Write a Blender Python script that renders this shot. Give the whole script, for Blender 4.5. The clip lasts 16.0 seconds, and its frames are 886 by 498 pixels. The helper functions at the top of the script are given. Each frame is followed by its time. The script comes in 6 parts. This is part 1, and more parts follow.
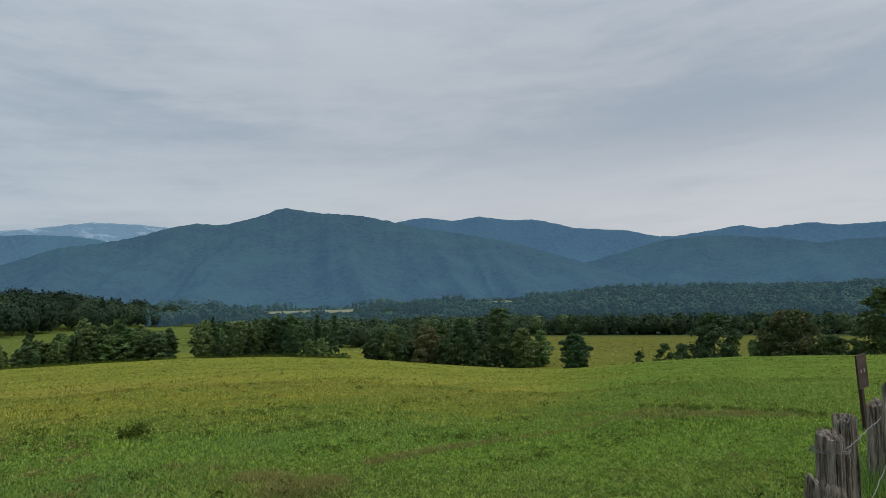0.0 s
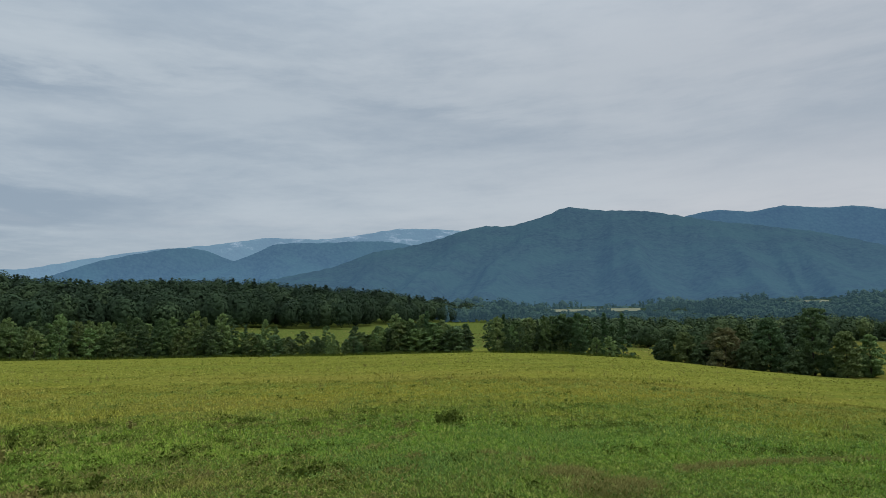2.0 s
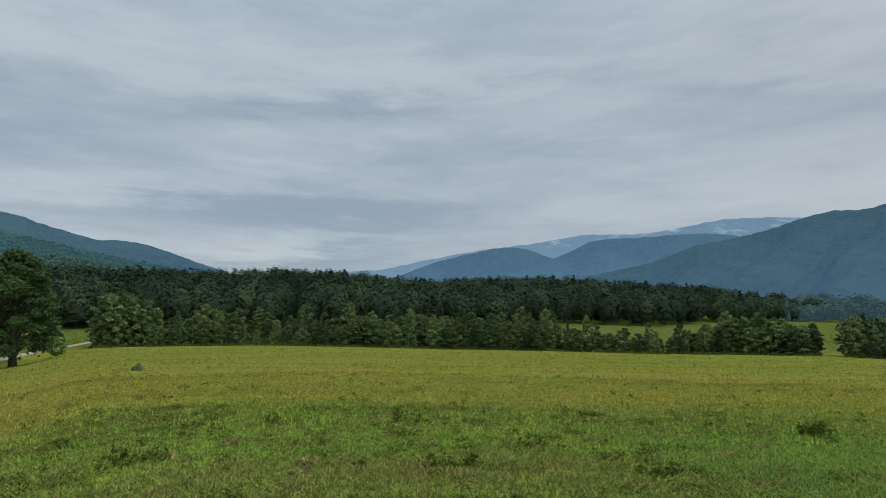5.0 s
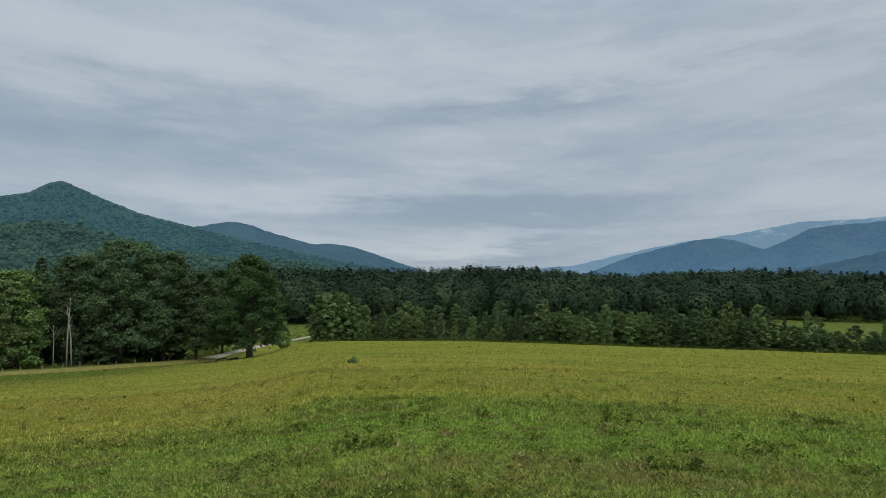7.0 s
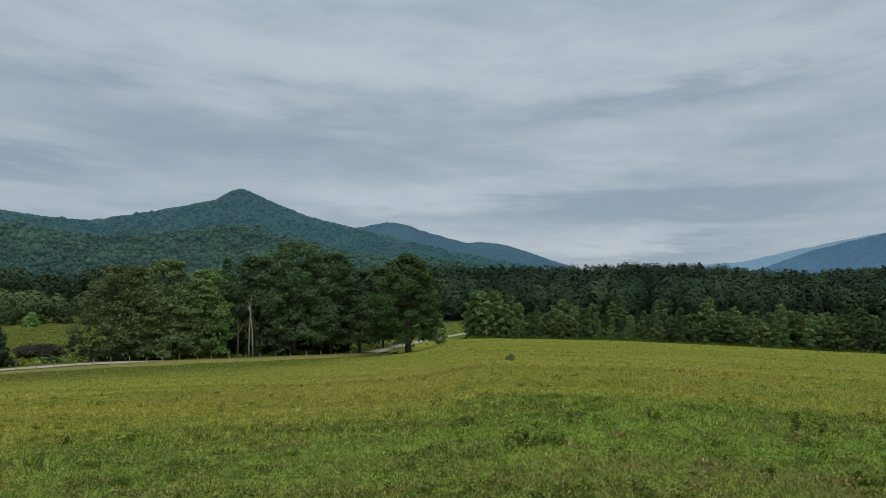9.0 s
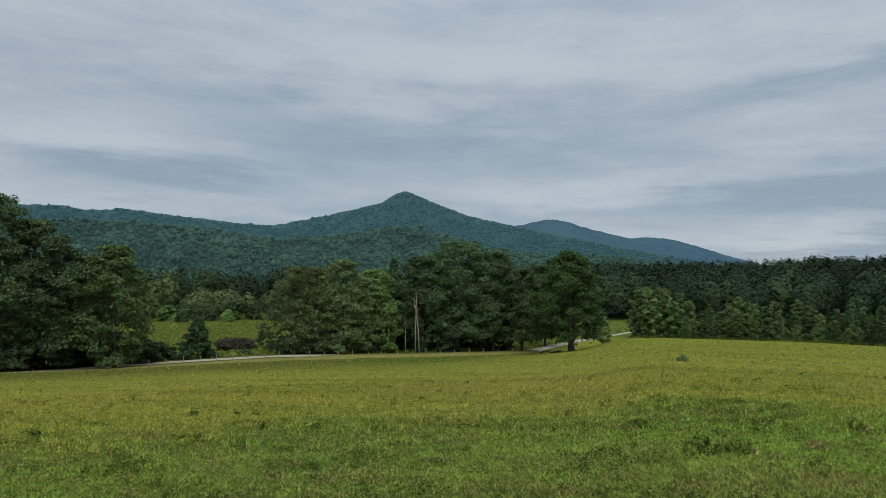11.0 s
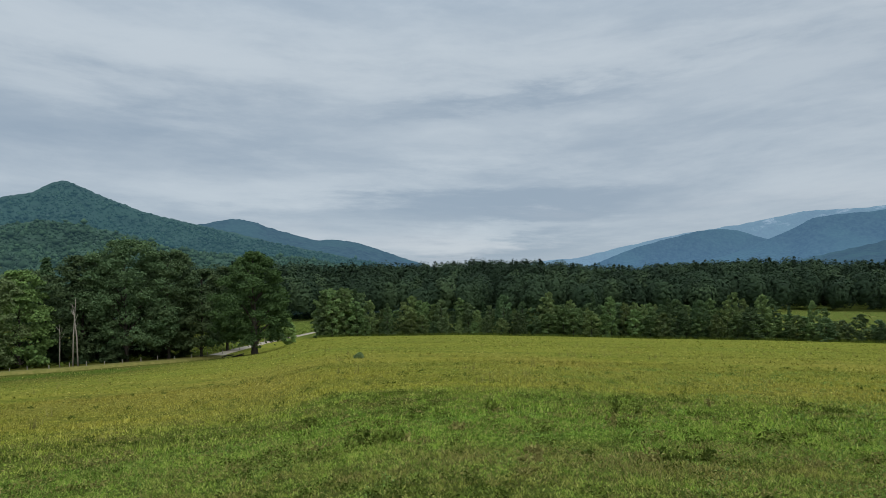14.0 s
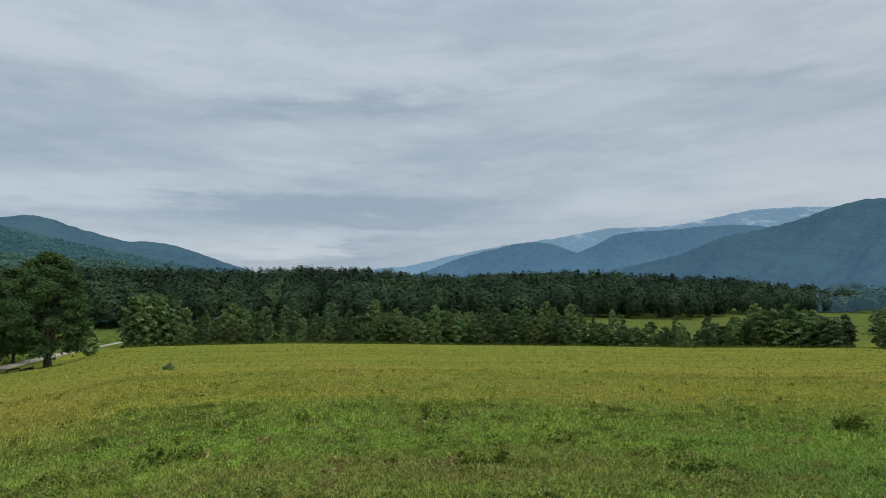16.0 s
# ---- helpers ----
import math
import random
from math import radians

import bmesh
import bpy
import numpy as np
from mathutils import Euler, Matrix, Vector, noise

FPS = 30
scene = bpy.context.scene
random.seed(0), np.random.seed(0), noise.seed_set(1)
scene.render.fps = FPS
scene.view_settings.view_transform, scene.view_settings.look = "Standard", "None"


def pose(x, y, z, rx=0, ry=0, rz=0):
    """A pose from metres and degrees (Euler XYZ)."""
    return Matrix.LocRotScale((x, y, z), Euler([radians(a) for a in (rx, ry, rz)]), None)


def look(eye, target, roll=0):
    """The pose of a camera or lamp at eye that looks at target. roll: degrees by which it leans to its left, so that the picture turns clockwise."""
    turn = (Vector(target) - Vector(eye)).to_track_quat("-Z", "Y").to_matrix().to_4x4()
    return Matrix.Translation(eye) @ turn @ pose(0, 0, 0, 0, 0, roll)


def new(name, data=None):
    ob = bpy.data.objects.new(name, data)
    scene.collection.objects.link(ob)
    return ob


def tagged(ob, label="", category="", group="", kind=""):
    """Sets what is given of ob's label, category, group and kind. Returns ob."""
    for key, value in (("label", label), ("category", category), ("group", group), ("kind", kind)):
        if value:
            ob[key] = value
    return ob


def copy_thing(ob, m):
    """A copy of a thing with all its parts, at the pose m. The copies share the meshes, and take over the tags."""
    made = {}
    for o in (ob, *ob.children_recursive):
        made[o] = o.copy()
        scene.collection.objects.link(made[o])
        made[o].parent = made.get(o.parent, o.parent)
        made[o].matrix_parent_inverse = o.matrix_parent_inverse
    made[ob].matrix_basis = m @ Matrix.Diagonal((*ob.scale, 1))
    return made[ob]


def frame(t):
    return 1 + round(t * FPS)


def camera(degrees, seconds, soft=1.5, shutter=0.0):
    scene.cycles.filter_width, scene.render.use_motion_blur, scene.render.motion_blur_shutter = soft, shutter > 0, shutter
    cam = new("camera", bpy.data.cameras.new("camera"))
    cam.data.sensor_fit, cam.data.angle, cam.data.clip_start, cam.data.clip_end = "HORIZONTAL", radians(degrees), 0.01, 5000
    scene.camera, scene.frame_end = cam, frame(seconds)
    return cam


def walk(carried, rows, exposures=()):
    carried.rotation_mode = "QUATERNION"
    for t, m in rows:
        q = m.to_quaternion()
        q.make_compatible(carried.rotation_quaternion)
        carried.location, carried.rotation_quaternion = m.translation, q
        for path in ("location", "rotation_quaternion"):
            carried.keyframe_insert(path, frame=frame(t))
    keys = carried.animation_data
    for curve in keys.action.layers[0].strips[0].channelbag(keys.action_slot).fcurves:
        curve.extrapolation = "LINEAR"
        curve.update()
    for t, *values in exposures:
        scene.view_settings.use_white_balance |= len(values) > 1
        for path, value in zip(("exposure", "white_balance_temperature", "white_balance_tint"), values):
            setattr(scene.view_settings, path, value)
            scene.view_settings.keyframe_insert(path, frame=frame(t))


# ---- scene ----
cam = camera(67.45, 16.0, soft=0.5)
EYE = 1.55
ROWS = [
    (0.0, 0.0, 0.0, 0.0, 9.113, 4.419, 1.264),
    (0.5, -0.042, 0.008, -0.009, 14.611, 4.515, 1.179),
    (1.0, -0.092, 0.003, -0.01, 21.144, 4.632, 1.036),
    (1.5, -0.129, -0.022, -0.008, 27.694, 4.695, 0.936),
    (2.0, -0.166, -0.053, -0.002, 33.29, 4.725, 0.902),
    (2.5, -0.2, -0.087, 0.002, 38.5, 4.748, 0.904),
    (3.0, -0.229, -0.115, 0.008, 42.898, 4.725, 0.997),
    (3.5, -0.247, -0.129, 0.011, 46.428, 4.702, 0.963),
    (4.0, -0.265, -0.15, 0.005, 49.457, 4.695, 1.008),
    (4.5, -0.297, -0.215, 0.012, 54.563, 4.736, 0.777),
    (5.0, -0.323, -0.276, 0.011, 60.242, 4.77, 0.662),
    (5.2, -0.33, -0.291, 0.011, 62.95, 4.764, 0.698),
    (6.0, -0.357, -0.352, 0.013, 70.6, 4.74, 0.842),
    (6.6, -0.377, -0.398, 0.014, 74.6, 4.721, 0.95),
    (7.3, -0.4, -0.451, 0.015, 77.95, 4.7, 1.076),
    (7.5, -0.407, -0.466, 0.015, 78.579, 4.694, 1.112),
    (8.0, -0.416, -0.501, 0.01, 80.42, 4.669, 1.108),
    (8.5, -0.424, -0.555, 0.006, 84.641, 4.685, 0.839),
    (9.0, -0.425, -0.588, 0.001, 89.824, 4.71, 0.641),
    (9.5, -0.421, -0.626, -0.001, 94.638, 4.708, 0.554),
    (10.0, -0.414, -0.651, 0.004, 98.381, 4.703, 0.592),
    (10.2, -0.413, -0.652, 0.005, 99.6, 4.699, 0.6),
    (10.7, -0.409, -0.655, 0.006, 102.3, 4.689, 0.621),
    (11.3, -0.405, -0.659, 0.008, 104.6, 4.678, 0.645),
    (11.9, -0.401, -0.663, 0.01, 105.5, 4.666, 0.67),
    (12.3, -0.398, -0.666, 0.011, 104.95, 4.658, 0.686),
    (12.5, -0.397, -0.667, 0.012, 104.333, 4.654, 0.694),
    (13.0, -0.421, -0.603, 0.006, 94.687, 4.489, 1.496),
    (13.5, -0.42, -0.527, 0.012, 82.71, 4.232, 1.977),
    (14.0, -0.411, -0.479, 0.011, 77.048, 4.224, 1.783),
    (14.5, -0.391, -0.428, 0.02, 73.026, 4.335, 1.575),
    (15.0, -0.364, -0.367, 0.022, 68.605, 4.374, 1.524),
    (15.5, -0.342, -0.325, 0.026, 64.85, 4.419, 1.45),
    (16.0, -0.335, -0.31, 0.029, 62.335, 4.464, 1.425),
]
walk(cam, [(t, pose(x, y, EYE + z, 90 + pitch, roll, yaw)) for t, x, y, z, yaw, pitch, roll in ROWS],
     [(0.0, 0.02), (5.0, 0.0), (8.0, -0.02), (10.2, -0.06), (12.5, 0.10), (16.0, 0.10)])

# ---- world and light ----
SUN_EL, SUN_AZ = 46.0, 78.0
world = bpy.data.worlds.new("overcast_sky")
scene.world = world
world.use_nodes = True


class Nodes:
    """Small helper round a node tree: make a node, link its inputs, return it."""

    def __init__(self, tree):
        self.tree = tree
        tree.nodes.clear()

    def add(self, kind, out=0, **inputs):
        return self.fill(self.tree.nodes.new(kind), out, **inputs)

    def fill(self, n, out=0, **inputs):
        for k, v in inputs.items():
            key = int(k[1:]) if k[0] == "i" and k[1:].isdigit() else k.replace("_", " ")
            s = n.inputs[key]
            if isinstance(v, bpy.types.NodeSocket):
                self.tree.links.new(v, s)
            else:
                s.default_value = v
        return n.outputs[out]

    def math(self, op, a, b=0.0, c=0.0, clamp=False):
        n = self.tree.nodes.new("ShaderNodeMath")
        n.operation, n.use_clamp = op, clamp
        return self.fill(n, i0=a, i1=b, i2=c)

    def mix(self, f, a, b, mode="MIX"):
        n = self.tree.nodes.new("ShaderNodeMix")
        n.data_type, n.blend_type = "RGBA", mode
        for s, v in ((n.inputs[0], f), (n.inputs[6], a), (n.inputs[7], b)):
            if isinstance(v, bpy.types.NodeSocket):
                self.tree.links.new(v, s)
            else:
                s.default_value = (*v, 1) if isinstance(v, tuple) and len(v) == 3 else v
        return n.outputs[2]

    def noise(self, vec, scale, detail=4.0, rough=0.55, out=0, distort=0.0):
        return self.add("ShaderNodeTexNoise", out, Vector=vec, Scale=scale, Detail=detail, Roughness=rough, Distortion=distort)

    def ramp(self, v, lo, hi):
        n = self.tree.nodes.new("ShaderNodeMapRange")
        n.interpolation_type = "SMOOTHSTEP"
        if lo > hi:
            return self.math("SUBTRACT", 1.0, self.ramp(v, hi, lo))
        return self.fill(n, Value=v, From_Min=lo, From_Max=hi)

    def length(self, vec):
        n = self.tree.nodes.new("ShaderNodeVectorMath")
        n.operation = "LENGTH"
        self.tree.links.new(vec, n.inputs[0])
        return n.outputs["Value"]

    def scaled(self, vec, scale, rot=(0, 0, 0)):
        return self.add("ShaderNodeMapping", Vector=vec, Rotation=rot, Scale=scale)


def build_sky():
    w = Nodes(world.node_tree)
    gen = w.add("ShaderNodeTexCoord", 0)
    sep = w.tree.nodes.new("ShaderNodeSeparateXYZ")
    w.tree.links.new(gen, sep.inputs[0])
    x, y, z = sep.outputs
    up = w.math("MAXIMUM", z, 0.0)
    # layered deck: long flat bands that thin out towards the horizon
    lift_z = w.math("POWER", w.math("ADD", up, 0.02), 0.72)
    warp = w.noise(gen, 1.6, 3.0)
    zz = w.math("ADD", lift_z, w.math("MULTIPLY", w.math("SUBTRACT", warp, 0.5), 0.07))
    zz = w.math("ADD", zz, w.math("ADD", w.math("MULTIPLY", x, -0.05), w.math("MULTIPLY", y, 0.03)))
    p = w.add("ShaderNodeCombineXYZ", X=x, Y=y, Z=zz)
    broad = w.noise(w.scaled(p, (1.1, 1.1, 6.5)), 1.0, 6.0, 0.58, distort=0.2)
    streak = w.noise(w.scaled(p, (3.4, 3.4, 19.0)), 1.0, 8.0, 0.62, distort=0.15)
    rag = w.noise(w.scaled(p, (9.0, 9.0, 36.0)), 1.0, 8.0, 0.66, distort=0.1)
    v = w.math("ADD", w.math("MULTIPLY", broad, 0.56), w.math("ADD", w.math("MULTIPLY", streak, 0.26), w.math("MULTIPLY", rag, 0.18)))
    thick = w.math("ADD", 0.16, w.math("MULTIPLY", w.ramp(v, 0.36, 0.62), 0.66))
    bearing = w.math("MULTIPLY", w.math("ARCTAN2", w.math("MULTIPLY", x, -1.0), y), 57.296)
    rise = w.math("MULTIPLY", w.math("ARCSINE", z), 57.296)
    stray = w.math("MULTIPLY", w.math("SUBTRACT", streak, 0.5), 9.0)
    for az, el, wide, deep, tilt, amount in DECK:
        da = w.math("SUBTRACT", bearing, az)
        de = w.math("ADD", w.math("SUBTRACT", w.math("SUBTRACT", rise, el), w.math("MULTIPLY", da, tilt)), stray)
        q = w.math("ADD", w.math("POWER", w.math("ABSOLUTE", w.math("DIVIDE", da, wide)), 2.0), w.math("POWER", w.math("ABSOLUTE", w.math("DIVIDE", de, deep)), 2.0))
        thick = w.math("ADD", thick, w.math("MULTIPLY", w.math("EXPONENT", w.math("MULTIPLY", q, -1.0)), amount))
    thick = w.ramp(thick, -0.15, 1.15)
    east = w.ramp(w.math("ADD", x, w.math("MULTIPLY", w.math("SUBTRACT", warp, 0.5), 0.6)), -0.95, 0.15)
    cloud = w.mix(thick, w.mix(east, SKY_DARK, SKY_DUN), w.mix(east, SKY_LIGHT, SKY_WARM))
    low = w.ramp(z, 0.16, 0.04)
    pale = w.math("MULTIPLY", low, w.ramp(streak, 0.44, 0.60))
    cloud = w.mix(w.math("MULTIPLY", pale, w.math("ADD", 0.28, w.math("MULTIPLY", east, 0.48))), cloud, SKY_PALE)
    glow = w.math("MULTIPLY", w.ramp(w.math("ADD", z, w.math("MULTIPLY", w.math("SUBTRACT", broad, 0.5), 0.25)), 0.24, 0.10), east)
    cloud = w.mix(w.math("MULTIPLY", glow, 0.5), cloud, SKY_PALE)
    lift = w.math("ADD", 1.0, w.math("MULTIPLY", w.ramp(z, 0.30, 1.0), ZENITH))
    sky = w.tree.nodes.new("ShaderNodeTexSky")
    sky.sky_type, sky.sun_disc = "NISHITA", False
    sky.sun_elevation, sky.sun_rotation = radians(SUN_EL), radians(SUN_AZ)
    clear = sky.outputs[0]
    deck = w.add("ShaderNodeBackground", Color=cloud, Strength=lift)
    blue = w.add("ShaderNodeBackground", Color=clear, Strength=0.06)
    both = w.add("ShaderNodeMixShader", i0=0.88, i1=blue, i2=deck)
    out = w.tree.nodes.new("ShaderNodeOutputWorld")
    w.tree.links.new(both, out.inputs[0])


SKY_DARK, SKY_LIGHT, SKY_PALE, ZENITH = (0.298, 0.376, 0.464), (0.524, 0.592, 0.650), (0.640, 0.645, 0.675), 1.3
SKY_DUN, SKY_WARM = (0.365, 0.425, 0.495), (0.540, 0.578, 0.625)
DECK = [  # broad layers of the cloud deck: bearing, elevation, half width, half depth (degrees), tilt, thinner (+) or denser (-)
    (112, 14.5, 17, 2.6, 0.10, -0.55), (126, 9.8, 9, 1.1, 0.0, -0.6), (131, 13.2, 9, 1.6, 0.0, 0.45), (68, 16.5, 15, 0.9, -0.03, -0.4),
    (66.5, 7.1, 8, 1.2, 0.0, -0.7), (74, 5.3, 10, 0.8, 0.0, 0.35), (79, 7.6, 9, 1.2, 0.0, -0.4), (74, 3.2, 9, 1.1, 0.0, -0.35), (92, 9.5, 12, 1.5, 0.0, 0.35), (-13, 15.5, 12, 3.4, 0.0, -0.45),
    (-18, 9.0, 13, 2.0, 0.0, 0.45), (34, 15.0, 10, 1.2, 0.05, -0.3), (20, 9.5, 16, 2.0, 0.0, 0.25), (80, 21, 22, 3.0, 0.0, 0.35), (40, 22, 20, 3.0, 0.0, 0.2),
    (76, 13.2, 12, 2.4, 0.0, 0.5), (104, 20, 14, 2.0, 0.0, 0.2)]
build_sky()
sun = new("sun", bpy.data.lights.new("sun", "SUN"))
sun.data.energy, sun.data.angle, sun.data.color = 1.7, radians(30), (1.0, 0.97, 0.92)
sd = Vector((math.sin(radians(SUN_AZ)) * math.cos(radians(SUN_EL)), math.cos(radians(SUN_AZ)) * math.cos(radians(SUN_EL)), math.sin(radians(SUN_EL))))
sun.matrix_world = look(sd * 100, (0, 0, 0))


# ---- materials ----
def material(name):
    m = bpy.data.materials.new(name)
    m.use_nodes = True
    return m, Nodes(m.node_tree)


def finish(n, color, rough=0.8, bump=None, strength=0.4, distance=0.02, spec=0.25, glow=None, glow_strength=0.0, through_light=0.0):
    kw = dict(Base_Color=color, Roughness=rough, Specular_IOR_Level=spec)
    if glow is not None:
        kw.update(Emission_Color=(*glow, 1), Emission_Strength=glow_strength)
    if bump is not None:
        kw["Normal"] = n.add("ShaderNodeBump", Height=bump, Strength=strength, Distance=distance)
    s = n.add("ShaderNodeBsdfPrincipled", **kw)
    if through_light:
        t = n.add("ShaderNodeBsdfTranslucent", Color=color)
        s = n.add("ShaderNodeMixShader", i0=through_light, i1=s, i2=t)
    out = n.tree.nodes.new("ShaderNodeOutputMaterial")
    n.tree.links.new(s, out.inputs[0])


def field_color(n):
    """Colour of the pasture by place: clover-green near the fence, hay-yellow mown field further out, brown worn spots."""
    p = n.add("ShaderNodeNewGeometry", 0)
    sep = n.tree.nodes.new("ShaderNodeSeparateXYZ")
    n.tree.links.new(p, sep.inputs[0])
    x, y, z = sep.outputs
    flat = n.add("ShaderNodeCombineXYZ", X=x, Y=y, Z=0.0)
    r = n.math("SQRT", n.math("ADD", n.math("MULTIPLY", x, x), n.math("MULTIPLY", y, y)))
    big = n.noise(flat, 0.05, 3.0)
    mid = n.noise(flat, 0.35, 5.0, 0.6)
    fine = n.noise(flat, 3.0, 4.0, 0.65)
    rows = n.noise(n.scaled(n.scaled(flat, (1, 1, 1), (0, 0, radians(16))), (0.34, 0.05, 1)), 1.0, 5.0, 0.62)
    # hay-yellow towards the open field, green towards the fence side (+x)
    side = n.math("SUBTRACT", r, n.math("MULTIPLY", n.math("MAXIMUM", n.math("ADD", x, 2.0), 0.0), 2.2))
    hay = n.ramp(n.math("ADD", side, n.math("MULTIPLY", n.math("SUBTRACT", mid, 0.5), 12.0)), 8.0, 17.0)
    right = n.math("ADD", n.math("DIVIDE", x, r), n.math("ADD", n.math("MULTIPLY", n.math("SUBTRACT", mid, 0.5), 0.16), n.math("MULTIPLY", n.math("SUBTRACT", big, 0.5), 0.3)))
    hay = n.math("MULTIPLY", hay, n.ramp(right, 0.16, -0.12))
    green = n.mix(n.ramp(mid, 0.3, 0.7), GREEN_A, GREEN_B)
    yellow = n.mix(n.ramp(rows, 0.42, 0.58), HAY_A, HAY_B)
    yellow = n.mix(n.math("MULTIPLY", n.ramp(big, 0.52, 0.70), 0.6), yellow, GREEN_B)
    col = n.mix(n.math("MULTIPLY", hay, 0.9), green, yellow)
    far = n.ramp(n.math("ADD", side, n.math("MULTIPLY", mid, 14.0)), 26.0, 48.0)
    col = n.mix(n.math("MULTIPLY", n.math("MULTIPLY", far, n.ramp(right, 0.16, -0.12)), 0.65), col, LIGHT_HAY)
    col = n.mix(n.math("MULTIPLY", n.ramp(r, 186.0, 215.0), 0.85), col, n.mix(n.ramp(mid, 0.35, 0.65), MEADOW, MEADOW_B))
    tawny = n.math("MULTIPLY", n.ramp(n.math("ADD", x, n.math("MULTIPLY", r, 0.32)), -10.0, 25.0), n.ramp(r, 120.0, 150.0))
    col = n.mix(n.math("MULTIPLY", tawny, 0.8), col, n.mix(n.ramp(mid, 0.4, 0.62), (0.105, 0.110, 0.024), (0.185, 0.150, 0.040)))
    bearing = n.math("DIVIDE", x, r)
    vale = n.math("MULTIPLY", n.ramp(bearing, -0.80, -0.70), n.ramp(bearing, -0.22, -0.32))
    woods = n.ramp(n.math("SUBTRACT", r, n.math("MULTIPLY", vale, 330.0)), 290.0, 380.0)
    col = n.mix(n.math("MULTIPLY", woods, 0.92), col, (0.028, 0.048, 0.024))
    band = n.math("MULTIPLY", n.ramp(n.math("ADD", r, n.math("MULTIPLY", mid, 2.0)), 7.0, 9.0), n.math("SUBTRACT", 1.0, n.ramp(n.math("ADD", r, n.math("MULTIPLY", mid, 8.0)), 14.0, 19.0)))
    col = n.mix(n.math("MULTIPLY", n.math("MULTIPLY", band, n.ramp(n.math("ADD", y, n.math("MULTIPLY", mid, 4.0)), -1.5, 3.5)), 0.6), col, VIVID)
    near = n.math("MULTIPLY", n.math("SUBTRACT", 1.0, n.ramp(r, 6.2, 8.0)), n.ramp(n.math("MULTIPLY", x, -1.0), 2.5, 4.5))
    col = n.mix(n.math("MULTIPLY", near, n.math("MULTIPLY", n.ramp(n.noise(flat, 1.6, 6.0, 0.75), 0.40, 0.64), 0.8)), col, MULCH)
    tan = n.math("MULTIPLY", n.math("MULTIPLY", hay, n.ramp(n.noise(n.scaled(flat, (0.04, 0.12, 1), (0, 0, radians(-48))), 1.0, 5.0, 0.65), 0.40, 0.60)), n.math("SUBTRACT", 1.0, n.ramp(r, 26.0, 46.0)))
    col = n.mix(n.math("MULTIPLY", tan, 0.6), col, TAN)
    mown = n.math("MULTIPLY", n.ramp(rows, 0.50, 0.36), n.math("MULTIPLY", n.ramp(r, 14.0, 30.0), n.ramp(r, 200.0, 150.0)))
    col = n.mix(n.math("MULTIPLY", mown, 0.32), col, (0.085, 0.105, 0.018))
    rough = n.math("MULTIPLY", n.ramp(n.math("MULTIPLY", y, -1.0), 8.0, 14.0), n.ramp(r, 119.0, 125.0))
    col = n.mix(n.math("MULTIPLY", rough, 0.85), col, n.mix(n.ramp(mid, 0.35, 0.65), (0.102, 0.158, 0.026), (0.158, 0.205, 0.040)))
    slope = n.math("MULTIPLY", n.ramp(r, 36.0, 70.0), n.ramp(y, -4.0, -22.0))
    col = n.mix(n.math("MULTIPLY", slope, 0.9), col, n.mix(n.ramp(mid, 0.35, 0.65), (0.060, 0.076, 0.015), (0.090, 0.086, 0.024)))
    lane_side = n.math("MULTIPLY", n.math("MULTIPLY", n.ramp(r, 62.0, 76.0), n.ramp(r, 101.0, 96.0)), n.math("MULTIPLY", n.ramp(y, -14.0, -18.0), n.ramp(y, -36.0, -28.0)))
    col = n.mix(n.math("MULTIPLY", lane_side, 0.7), col, (0.052, 0.112, 0.014))
    brown = n.math("MULTIPLY", n.ramp(n.noise(flat, 0.22, 6.0, 0.7), 0.58, 0.72), n.math("MULTIPLY", n.ramp(r, 130.0, 90.0), 0.55))
    col = n.mix(brown, col, STRAW)
    return col, fine, mid, woods


GREEN_A, GREEN_B = (0.084, 0.158, 0.026), (0.142, 0.222, 0.037)
HAY_A, HAY_B, STRAW = (0.188, 0.196, 0.029), (0.276, 0.252, 0.040), (0.225, 0.172, 0.045)
MULCH = (0.125, 0.112, 0.034)
VIVID, TAN = (0.108, 0.222, 0.026), (0.258, 0.218, 0.050)
LIGHT_HAY, MEADOW, MEADOW_B = (0.210, 0.238, 0.040), (0.070, 0.115, 0.028), (0.108, 0.143, 0.040)

def tufted(n, c, deep, light):
    """Tuft by tuft variation of the turf: shade at the roots put into the colour, green shoots, bleached stems."""
    p = n.add("ShaderNodeNewGeometry", 0)
    sep = n.tree.nodes.new("ShaderNodeSeparateXYZ")
    n.tree.links.new(p, sep.inputs[0])
    flat = n.add("ShaderNodeCombineXYZ", X=sep.outputs[0], Y=sep.outputs[1], Z=0.0)
    tuft = n.noise(flat, 9.0, 3.0, 0.6)
    clod = n.noise(flat, 2.2, 4.0, 0.6)
    stem = n.noise(flat, 26.0, 2.0, 0.6)
    c = n.mix(n.math("MULTIPLY", n.ramp(tuft, 0.52, 0.34), deep), c, (0.020, 0.042, 0.006))
    c = n.mix(n.math("MULTIPLY", n.ramp(clod, 0.48, 0.32), deep * 0.7), c, (0.034, 0.050, 0.008))
    c = n.mix(n.math("MULTIPLY", n.ramp(stem, 0.56, 0.70), light), c, (0.40, 0.37, 0.12))
    return c


